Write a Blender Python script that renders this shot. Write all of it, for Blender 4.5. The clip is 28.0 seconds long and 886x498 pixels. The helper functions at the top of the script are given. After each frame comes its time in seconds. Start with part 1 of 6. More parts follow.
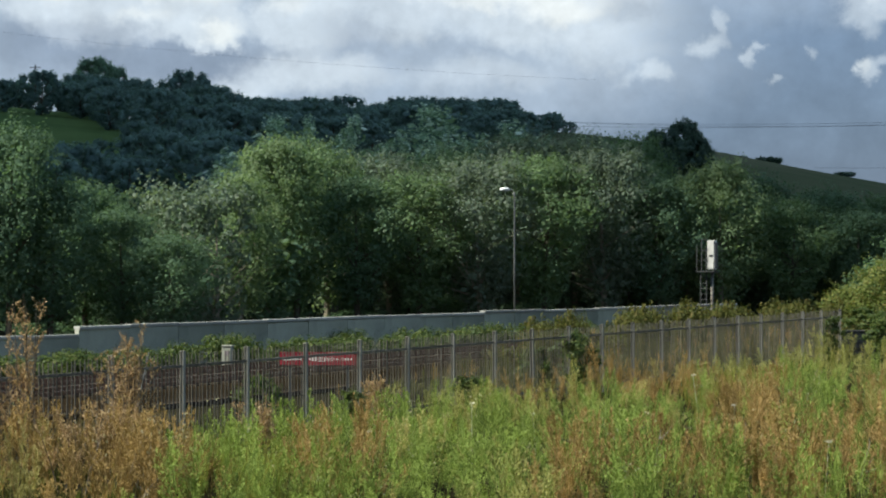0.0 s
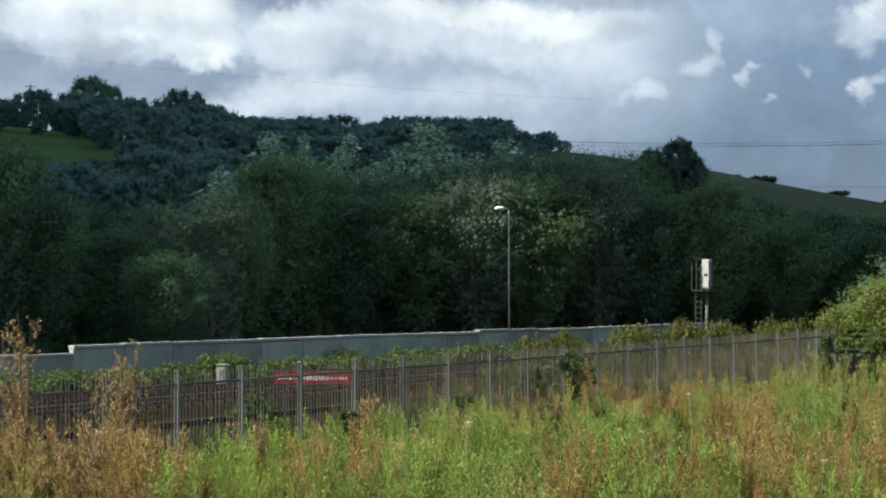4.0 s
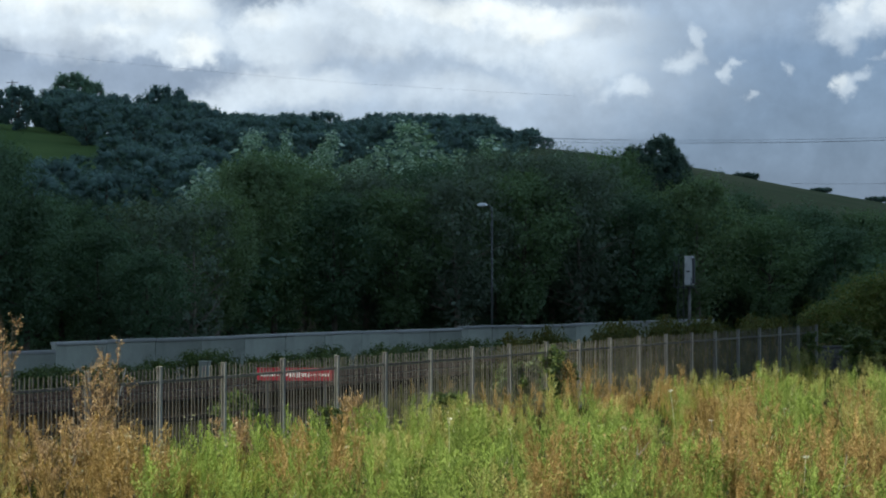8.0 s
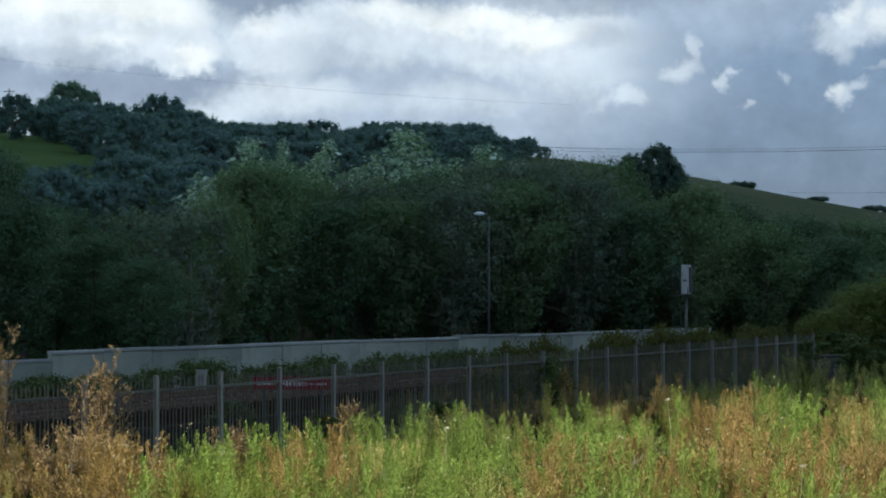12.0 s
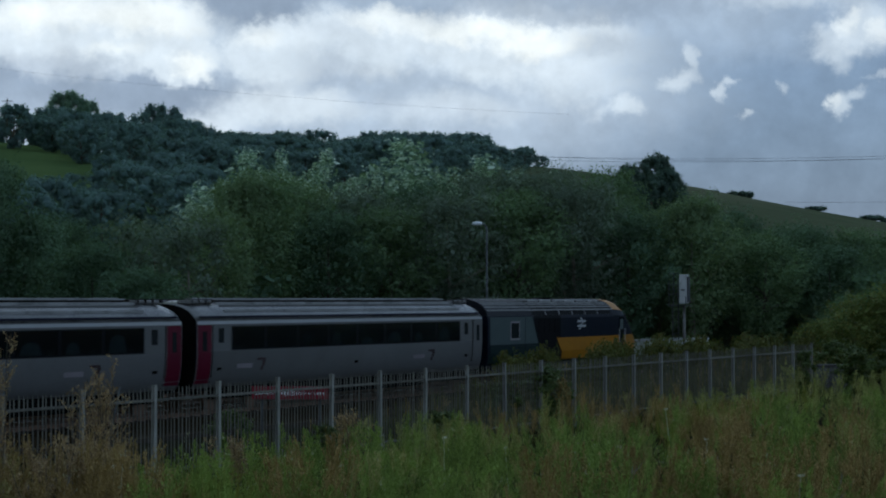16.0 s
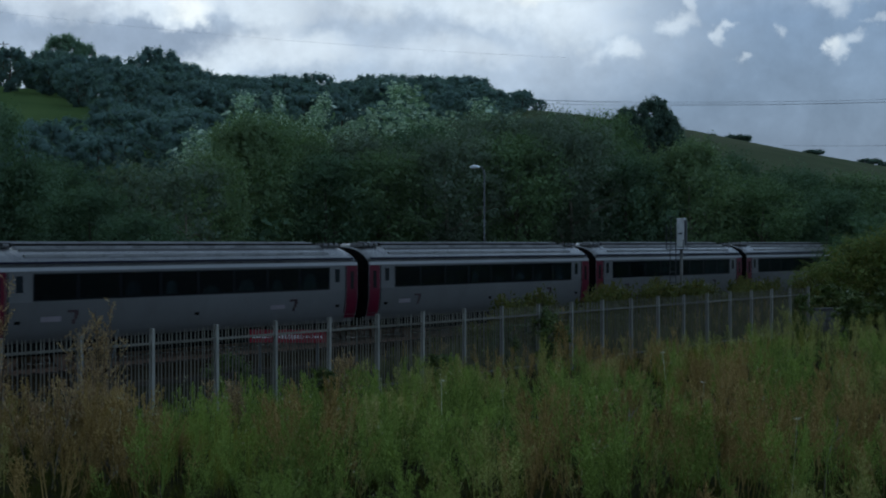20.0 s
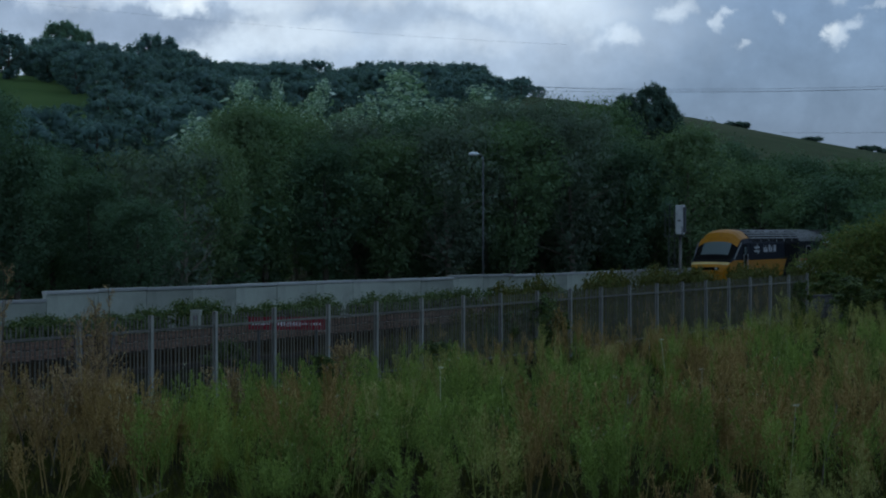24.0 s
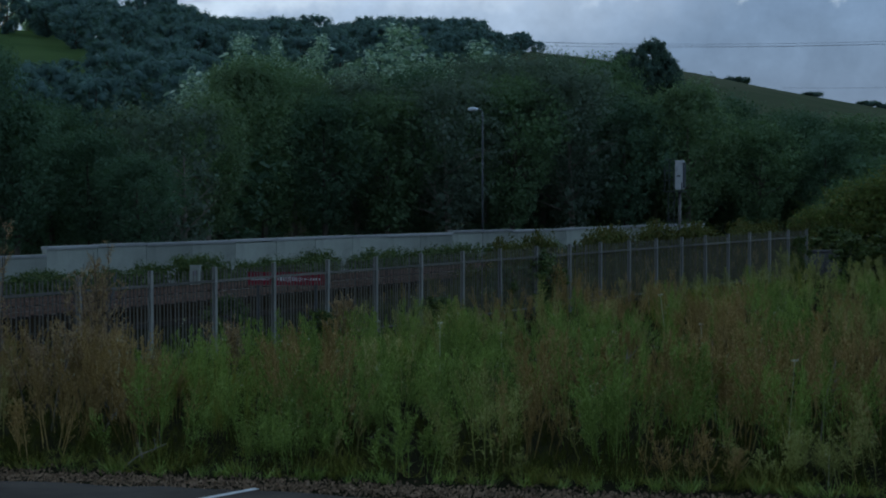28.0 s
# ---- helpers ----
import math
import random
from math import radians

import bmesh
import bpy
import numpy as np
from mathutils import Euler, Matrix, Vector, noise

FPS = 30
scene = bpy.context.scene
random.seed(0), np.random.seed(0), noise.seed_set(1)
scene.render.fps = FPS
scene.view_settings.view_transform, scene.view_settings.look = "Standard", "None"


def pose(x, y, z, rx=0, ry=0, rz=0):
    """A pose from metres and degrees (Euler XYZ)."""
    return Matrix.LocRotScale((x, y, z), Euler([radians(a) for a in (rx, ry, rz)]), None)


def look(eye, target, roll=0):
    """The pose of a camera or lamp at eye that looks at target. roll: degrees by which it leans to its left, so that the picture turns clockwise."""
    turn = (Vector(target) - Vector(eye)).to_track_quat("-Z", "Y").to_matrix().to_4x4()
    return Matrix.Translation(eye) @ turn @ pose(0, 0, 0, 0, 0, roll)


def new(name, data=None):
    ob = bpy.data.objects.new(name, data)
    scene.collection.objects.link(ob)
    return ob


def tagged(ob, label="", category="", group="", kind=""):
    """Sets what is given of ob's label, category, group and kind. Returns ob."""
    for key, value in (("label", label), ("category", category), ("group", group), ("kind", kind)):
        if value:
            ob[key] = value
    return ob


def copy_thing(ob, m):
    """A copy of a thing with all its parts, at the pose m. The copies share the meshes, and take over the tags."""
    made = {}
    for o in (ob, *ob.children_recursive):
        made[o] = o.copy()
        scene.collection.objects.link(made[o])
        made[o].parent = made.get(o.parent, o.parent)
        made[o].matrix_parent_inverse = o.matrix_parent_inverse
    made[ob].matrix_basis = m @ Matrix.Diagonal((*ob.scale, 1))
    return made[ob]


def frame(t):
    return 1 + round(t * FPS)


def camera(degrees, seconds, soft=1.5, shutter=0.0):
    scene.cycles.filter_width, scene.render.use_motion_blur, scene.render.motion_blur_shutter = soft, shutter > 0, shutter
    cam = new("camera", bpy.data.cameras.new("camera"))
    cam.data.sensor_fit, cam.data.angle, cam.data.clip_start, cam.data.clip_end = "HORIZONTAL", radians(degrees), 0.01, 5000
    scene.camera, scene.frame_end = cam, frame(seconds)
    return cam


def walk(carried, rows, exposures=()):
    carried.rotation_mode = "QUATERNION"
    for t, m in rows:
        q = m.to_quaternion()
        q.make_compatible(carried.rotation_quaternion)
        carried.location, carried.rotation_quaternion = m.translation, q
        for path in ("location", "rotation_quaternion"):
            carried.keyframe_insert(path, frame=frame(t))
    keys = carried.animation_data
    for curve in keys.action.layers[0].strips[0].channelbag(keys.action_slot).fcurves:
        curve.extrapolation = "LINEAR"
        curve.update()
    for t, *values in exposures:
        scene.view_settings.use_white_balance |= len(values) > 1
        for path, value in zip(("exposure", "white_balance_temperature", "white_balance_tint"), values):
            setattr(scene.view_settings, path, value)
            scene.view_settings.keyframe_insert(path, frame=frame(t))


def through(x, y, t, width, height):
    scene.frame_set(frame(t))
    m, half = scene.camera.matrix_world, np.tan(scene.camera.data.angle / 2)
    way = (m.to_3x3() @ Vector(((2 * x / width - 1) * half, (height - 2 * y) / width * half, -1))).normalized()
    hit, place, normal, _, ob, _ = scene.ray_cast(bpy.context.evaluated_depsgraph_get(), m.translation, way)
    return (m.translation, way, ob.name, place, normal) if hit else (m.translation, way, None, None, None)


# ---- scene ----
EYE = (0.0, 0.0, 3.85)
cam = camera(24.24, 28.0, soft=2.0, shutter=0.12)
walk(cam, [
    (0.0, pose(*EYE, 90.448, 0, 0.839)),
    (0.5, pose(*EYE, 90.520, 0, 0.834)),
    (1.0, pose(*EYE, 90.600, 0, 0.818)),
    (1.5, pose(*EYE, 90.688, 0, 0.818)),
    (2.0, pose(*EYE, 90.760, 0, 0.818)),
    (2.5, pose(*EYE, 90.837, 0, 0.818)),
    (3.0, pose(*EYE, 90.919, 0, 0.802)),
    (3.5, pose(*EYE, 90.976, 0, 0.753)),
    (5.5, pose(*EYE, 90.952, 0, 0.513)),
    (6.0, pose(*EYE, 90.940, 0, 0.454)),
    (6.5, pose(*EYE, 90.928, 0, 0.391)),
    (7.0, pose(*EYE, 90.904, 0, 0.336)),
    (7.5, pose(*EYE, 90.892, 0, 0.268)),
    (8.0, pose(*EYE, 90.880, 0, 0.214)),
    (8.5, pose(*EYE, 90.880, 0, 0.174)),
    (9.0, pose(*EYE, 90.880, 0, 0.150)),
    (9.5, pose(*EYE, 90.899, 0, 0.153)),
    (10.0, pose(*EYE, 90.926, 0, 0.145)),
    (10.5, pose(*EYE, 90.976, 0, 0.140)),
    (11.0, pose(*EYE, 91.033, 0, 0.138)),
    (11.5, pose(*EYE, 91.079, 0, 0.136)),
    (12.0, pose(*EYE, 91.129, 0, 0.126)),
    (12.5, pose(*EYE, 91.177, 0, 0.124)),
    (14.5, pose(*EYE, 91.391, 0, 0.103)),
    (15.0, pose(*EYE, 91.410, 0, 0.096)),
    (15.5, pose(*EYE, 91.430, 0, 0.098)),
    (16.0, pose(*EYE, 91.394, 0, 0.071)),
    (16.5, pose(*EYE, 91.168, 0, 0.065)),
    (17.0, pose(*EYE, 90.865, 0, 0.050)),
    (17.5, pose(*EYE, 90.561, 0, 0.036)),
    (18.0, pose(*EYE, 90.295, 0, 0.029)),
    (18.5, pose(*EYE, 90.082, 0, 0.021)),
    (19.0, pose(*EYE, 89.943, 0, 0.016)),
    (19.5, pose(*EYE, 89.854, 0, 0.007)),
    (20.0, pose(*EYE, 89.827, 0, -0.000)),
    (20.5, pose(*EYE, 89.825, 0, -0.003)),
    (21.0, pose(*EYE, 89.832, 0, -0.018)),
    (21.5, pose(*EYE, 89.834, 0, -0.026)),
    (23.5, pose(*EYE, 89.648, 0, -0.033)),
    (24.0, pose(*EYE, 89.466, 0, -0.033)),
    (24.5, pose(*EYE, 89.286, 0, -0.046)),
    (25.0, pose(*EYE, 89.104, 0, -0.048)),
    (25.5, pose(*EYE, 88.928, 0, -0.051)),
    (26.0, pose(*EYE, 88.743, 0, -0.047)),
    (26.5, pose(*EYE, 88.564, 0, -0.039)),
    (27.0, pose(*EYE, 88.391, 0, -0.039)),
    (27.5, pose(*EYE, 88.268, 0, -0.042)),
    (28.0, pose(*EYE, 88.226, 0, -0.048)),
], exposures=[(0.0, 1.02, 6000, 5), (3.0, 1.10, 6000, 5), (6.0, 1.15, 6000, 5), (17.0, 1.15, 6000, 5), (24.0, 1.10, 5750, 5), (28.0, 1.04, 5600, 5)])

# ---- world and sun ----
SUN_BEARING, SUN_HEIGHT = -106.0, 44.0


def toward_sun():
    b, e = radians(SUN_BEARING), radians(SUN_HEIGHT)
    return Vector((math.sin(b) * math.cos(e), math.cos(b) * math.cos(e), math.sin(e)))


class Nodes:
    """Short hand for wiring shader nodes."""

    def __init__(self, tree):
        self.t = tree
        tree.nodes.clear()

    def add(self, kind, ins=None, operation=None, clamp=False, blend=None, smooth=None):
        n = self.t.nodes.new(kind)
        if operation:
            n.operation = operation
        if clamp:
            n.use_clamp = True
        if blend:
            n.data_type, n.blend_type = "RGBA", blend
        if smooth is not None:
            n.interpolation_type = "SMOOTHSTEP" if smooth else "LINEAR"
        for key, val in (ins or {}).items():
            if isinstance(val, bpy.types.NodeSocket):
                self.t.links.new(val, n.inputs[key])
            else:
                n.inputs[key].default_value = val
        return n

    def math(self, op, a, b=0.0, c=0.0, clamp=False):
        n = self.add("ShaderNodeMath", operation=op, clamp=clamp, ins={0: a, 1: b, 2: c})
        return n.outputs[0]

    def vmath(self, op, a, b=(0, 0, 0)):
        n = self.add("ShaderNodeVectorMath", operation=op, ins={0: a, 1: b})
        return n.outputs["Value"] if op in ("LENGTH", "DOT_PRODUCT") else n.outputs["Vector"]

    def noise(self, vec, scale, detail=4.0, rough=0.55, distort=0.0):
        n = self.add("ShaderNodeTexNoise", ins={"Vector": vec, "Scale": scale, "Detail": detail, "Roughness": rough, "Distortion": distort})
        return n

    def ramp(self, fac, a, b, lo=0.0, hi=1.0, smooth=True):
        n = self.add("ShaderNodeMapRange", smooth=smooth,
                     ins={0: fac, 1: a, 2: b, 3: lo, 4: hi})
        return n.outputs[0]

    def mix(self, fac, a, b, blend="MIX"):
        n = self.add("ShaderNodeMix", blend=blend, ins={0: fac, 6: a, 7: b})
        return n.outputs[2]


def build_world():
    w = bpy.data.worlds.new("sky")
    scene.world = w
    w.use_nodes = True
    g = Nodes(w.node_tree)
    out = g.add("ShaderNodeOutputWorld")
    way = g.add("ShaderNodeTexCoord").outputs["Generated"]
    sky = g.add("ShaderNodeTexSky")
    sky.sky_type, sky.sun_disc = "NISHITA", False
    sky.sun_elevation, sky.sun_rotation = radians(SUN_HEIGHT), radians(SUN_BEARING)
    sky.air_density, sky.dust_density, sky.ozone_density = 1.0, 1.5, 1.5
    xyz = g.add("ShaderNodeSeparateXYZ", ins={0: way})
    # direction as azimuth and height, in hundredths of a radian
    az = g.math("MULTIPLY", g.math("ARCTAN2", xyz.outputs[0], xyz.outputs[1]), 100.0)
    el = g.math("MULTIPLY", g.math("ARCSINE", xyz.outputs[2]), 100.0)
    flat = g.add("ShaderNodeCombineXYZ", ins={0: az, 1: el}).outputs[0]
    # ragged edges: the cloud shapes are pushed about by two sizes of noise
    n1 = g.noise(flat, 0.42, 5, 0.55)
    n2 = g.noise(flat, 1.5, 5, 0.6)
    push = g.vmath("ADD", g.vmath("MULTIPLY", g.vmath("SUBTRACT", n1.outputs["Color"], (0.5, 0.5, 0.5)), (2.6, 1.9, 0)),
                   g.vmath("MULTIPLY", g.vmath("SUBTRACT", n2.outputs["Color"], (0.5, 0.5, 0.5)), (1.0, 0.9, 0)))
    p = g.vmath("ADD", flat, push)

    def blob(x, y, rx, ry, soft=0.5):
        d = g.vmath("LENGTH", g.vmath("MULTIPLY", g.vmath("SUBTRACT", p, (x, y, 0)), (1 / rx, 1 / ry, 0)))
        return g.ramp(d, 1.0 + soft, 1.0 - soft)

    def layer(col, shade, items):
        for (x, y, rx, ry, soft, amount) in items:
            col = g.mix(g.math("MULTIPLY", blob(x, y, rx, ry, soft), amount), col, shade)
        return col

    blue_grey = (0.084, 0.110, 0.164, 1)
    high_blue = (0.126, 0.166, 0.240, 1)
    veil = (0.266, 0.304, 0.357, 1)
    grey = (0.158, 0.189, 0.241, 1)
    white = (0.441, 0.465, 0.490, 1)
    bright = (0.575, 0.570, 0.545, 1)
    # open patches between the clouds all round take their blue from the sky texture
    blue = g.mix(1.0, sky.outputs[0], (0.085, 0.085, 0.085, 1), "MULTIPLY")
    base = g.mix(g.ramp(el, 2.0, 16.0), blue_grey, high_blue)
    base = g.mix(0.15, base, blue)
    # general broken cloud over the whole sky
    big = g.noise(way, 3.2, 7, 0.58, 0.3).outputs["Fac"]
    cover = g.ramp(big, 0.40, 0.58)
    high = g.ramp(el, 17.0, 24.0)
    base = g.mix(g.math("MULTIPLY", cover, high), base, (0.47, 0.55, 0.65, 1))
    aside = g.ramp(g.math("ABSOLUTE", az), 24.0, 34.0)
    base = g.mix(g.math("MULTIPLY", cover, g.math("MULTIPLY", aside, g.ramp(el, 1.0, 8.0))), base, (0.205, 0.285, 0.395, 1))
    col = base
    # the bank of cloud over the wooded hill
    col = layer(col, veil, [(-6, 9.8, 17, 4.2, 0.35, 0.9), (-20, 11, 12, 5, 0.4, 0.9), (8.5, 15.6, 9, 2.4, 0.5, 0.7),
                            (-1, 17.5, 26, 3.5, 0.4, 0.8), (-3.5, 8.4, 8, 2.2, 0.5, 0.6), (3.6, 11.2, 6.4, 2.6, 0.3, 0.85), (9.0, 12.8, 4.6, 1.7, 0.7, 0.55), (15.5, 13.2, 3.6, 1.5, 0.8, 0.45), (8.0, 9.4, 3.4, 1.0, 0.8, 0.4)])
    col = layer(col, grey, [(-9.6, 14.6, 3.2, 1.6, 0.4, 0.8), (-13.5, 9.7, 4.6, 1.0, 0.5, 0.8), (-20.5, 10.2, 3.2, 1.1, 0.6, 0.6)])
    # heaped clouds with hard rims
    col = layer(col, white, [(-17.0, 12.9, 6.0, 2.3, 0.16, 0.9), (-12.6, 11.4, 1.9, 1.1, 0.2, 0.85), (-8.4, 11.9, 2.4, 1.6, 0.22, 0.8), (-4.6, 12.4, 3.6, 1.6, 0.3, 0.75),
                             (3.6, 12.4, 5.6, 1.9, 0.3, 0.8), (-7.6, 9.4, 3.4, 0.9, 0.5, 0.8), (-11.2, 8.5, 1.7, 0.7, 0.5, 0.7), (0.5, 9.2, 3.4, 0.7, 0.7, 0.5), (6.4, 10.4, 2.6, 0.9, 0.5, 0.5)])
    col = layer(col, grey, [(-19.5, 11.0, 3.0, 0.8, 0.7, 0.45), (-16.6, 10.9, 1.6, 0.4, 0.7, 0.3), (-5.6, 11.3, 1.6, 0.7, 0.8, 0.4), (6.0, 14.0, 7.0, 0.7, 0.6, 0.55), (7.6, 12.2, 2.0, 0.5, 0.8, 0.35)])
    col = layer(col, bright, [(-18.6, 13.6, 3.2, 0.8, 0.6, 0.7), (-14.2, 13.4, 2.2, 0.9, 0.5, 0.75), (-12.2, 11.2, 0.9, 0.6, 0.5, 0.85), (-16.0, 11.9, 1.2, 0.3, 0.8, 0.5), (-8.9, 12.4, 1.0, 0.6, 0.6, 0.5),
                              (4.3, 12.4, 2.0, 0.7, 0.6, 0.9), (1.0, 12.9, 2.6, 0.5, 0.6, 0.75), (-2.6, 13.5, 2.0, 0.5, 0.7, 0.6)])
    # torn puffs in the blue
    col = layer(col, white, [(11.2, 10.5, 0.8, 0.5, 0.6, 0.6), (11.8, 11.5, 0.4, 0.5, 0.7, 0.5), (8.9, 9.3, 0.6, 0.45, 0.6, 0.65), (7.7, 9.0, 0.8, 0.3, 0.9, 0.4), (13.2, 9.9, 0.35, 0.45, 0.6, 0.55), (13.8, 10.4, 0.4, 0.25, 0.6, 0.5),
                             (14.3, 8.8, 0.36, 0.18, 0.7, 0.45), (16.2, 10.0, 0.25, 0.3, 0.8, 0.35), (18.9, 9.2, 0.6, 0.65, 0.5, 0.6), (19.8, 9.7, 0.45, 0.35, 0.7, 0.45),
                             (18.5, 12.4, 1.1, 0.8, 0.5, 0.55), (20.4, 13.0, 1.6, 1.1, 0.5, 0.65), (17.4, 14.4, 3.0, 0.6, 0.7, 0.45), (18.9, 11.4, 0.55, 0.45, 0.7, 0.4), (20.8, 10.6, 0.5, 0.2, 0.7, 0.35)])
    col = layer(col, bright, [(19.3, 13.2, 0.5, 0.35, 0.7, 0.45), (20.8, 12.8, 0.6, 0.4, 0.7, 0.45), (18.6, 9.4, 0.35, 0.35, 0.7, 0.35)])
    fine = g.math("MULTIPLY", g.ramp(n2.outputs["Fac"], 0.3, 0.7, 0.96, 1.04, smooth=False), g.ramp(n1.outputs["Fac"], 0.3, 0.7, 0.90, 1.10, smooth=False))
    col = g.mix(1.0, col, g.add("ShaderNodeCombineXYZ", ins={0: fine, 1: fine, 2: fine}).outputs[0], "MULTIPLY")
    bg = g.add("ShaderNodeBackground", ins={0: col, 1: 0.812})
    g.t.links.new(bg.outputs[0], out.inputs[0])


build_world()

sun_data = bpy.data.lights.new("sun", "SUN")
sun_data.energy, sun_data.angle, sun_data.color = 4.7, radians(0.53), (1.0, 0.90, 0.73)
sun = new("sun", sun_data)
sun.matrix_world = look(toward_sun() * 100, (0, 0, 0))

# ---- materials ----
MATS = {}


def shader(name, rough=0.6, metal=0.0, colour=None, spread=0.15, scale=3.0, grain=40.0, bump=0.0, spec=0.5,
           stain=None, stain_scale=0.6, stain_amount=0.5, coords="Object", each=False):
    """A weathered surface: colour varied at two sizes, patches of stain, fine relief."""
    m = bpy.data.materials.new(name)
    m.use_nodes = True
    g = Nodes(m.node_tree)
    out = g.add("ShaderNodeOutputMaterial")
    b = g.add("ShaderNodeBsdfPrincipled", ins={"Roughness": rough, "Metallic": metal, "Specular IOR Level": spec})
    vec = g.add("ShaderNodeTexCoord").outputs[coords]
    a = g.noise(vec, scale, 5, 0.6).outputs["Fac"]
    f = g.noise(vec, grain, 4, 0.65).outputs["Fac"]
    dark = tuple(c * (1 - spread) for c in colour) + (1,)
    light = tuple(min(1, c * (1 + spread)) for c in colour) + (1,)
    col = g.mix(g.ramp(a, 0.3, 0.7), dark, light)
    col = g.mix(g.math("MULTIPLY", g.ramp(f, 0.35, 0.75), 0.35), col, tuple(c * (1 - 1.6 * spread) for c in colour) + (1,))
    if stain:
        s = g.noise(vec, stain_scale, 6, 0.68, 0.6).outputs["Fac"]
        col = g.mix(g.math("MULTIPLY", g.ramp(s, 0.5, 0.66), stain_amount), col, tuple(stain) + (1,))
    if each:
        r = g.add("ShaderNodeObjectInfo").outputs["Random"]
        v = g.ramp(r, 0.0, 1.0, 0.8, 1.2, smooth=False)
        col = g.mix(1.0, col, g.add("ShaderNodeCombineXYZ", ins={0: v, 1: v, 2: v}).outputs[0], "MULTIPLY")
    g.t.links.new(col, b.inputs["Base Color"])
    r2 = g.ramp(f, 0.3, 0.7, max(0.02, rough - 0.1), min(1, rough + 0.12))
    g.t.links.new(r2, b.inputs["Roughness"])
    if bump:
        bp = g.add("ShaderNodeBump", ins={"Strength": 0.6, "Distance": bump, "Height": f})
        g.t.links.new(bp.outputs[0], b.inputs["Normal"])
    g.t.links.new(b.outputs[0], out.inputs[0])
    MATS[name] = m
    return m


def leafy(name, colours, through=0.4, gloss=0.25, patch=0.15, patch_colour=None, rough=0.55, swing=0.25):
    """Leaves: each island its own tint, part of the light passes through."""
    m = bpy.data.materials.new(name)
    m.use_nodes = True
    g = Nodes(m.node_tree)
    out = g.add("ShaderNodeOutputMaterial")
    rnd = g.add("ShaderNodeNewGeometry").outputs["Random Per Island"]
    ramp = g.add("ShaderNodeValToRGB", ins={0: rnd})
    els = ramp.color_ramp.elements
    els[0].color, els[1].color = (*colours[0], 1), (*colours[-1], 1)
    for i, c in enumerate(colours[1:-1]):
        e = els.new((i + 1) / (len(colours) - 1))
        e.color = (*c, 1)
    vec = g.add("ShaderNodeTexCoord").outputs["Object"]
    a = g.noise(vec, patch, 4, 0.6).outputs["Fac"]
    v = g.ramp(a, 0.3, 0.7, 1.0 - swing, 1.0 + swing, smooth=False)
    col = g.mix(1.0, ramp.outputs[0], g.add("ShaderNodeCombineXYZ", ins={0: v, 1: v, 2: v}).outputs[0], "MULTIPLY")
    if patch_colour:
        s = g.noise(vec, patch * 2.3, 4, 0.6).outputs["Fac"]
        col = g.mix(g.math("MULTIPLY", g.ramp(s, 0.52, 0.64), 0.7), col, (*patch_colour, 1))
    b = g.add("ShaderNodeBsdfPrincipled", ins={"Base Color": col, "Roughness": rough, "Specular IOR Level": gloss})
    t = g.add("ShaderNodeBsdfTranslucent", ins={"Color": g.mix(1.0, col, (1.12, 1.2, 0.7, 1), "MULTIPLY")})
    mx = g.add("ShaderNodeMixShader", ins={0: through})
    g.t.links.new(b.outputs[0], mx.inputs[1])
    g.t.links.new(t.outputs[0], mx.inputs[2])
    g.t.links.new(mx.outputs[0], out.inputs[0])
    MATS[name] = m
    return m


def glassy(name, colour=(0.015, 0.018, 0.02), rough=0.06):
    m = bpy.data.materials.new(name)
    m.use_nodes = True
    g = Nodes(m.node_tree)
    out = g.add("ShaderNodeOutputMaterial")
    vec = g.add("ShaderNodeTexCoord").outputs["Object"]
    a = g.noise(vec, 1.3, 3, 0.6).outputs["Fac"]
    b = g.add("ShaderNodeBsdfPrincipled", ins={"Base Color": (*colour, 1), "IOR": 1.5, "Specular IOR Level": 0.07,
                                               "Roughness": g.ramp(a, 0.3, 0.7, rough, rough + 0.1)})
    g.t.links.new(b.outputs[0], out.inputs[0])
    MATS[name] = m
    return m


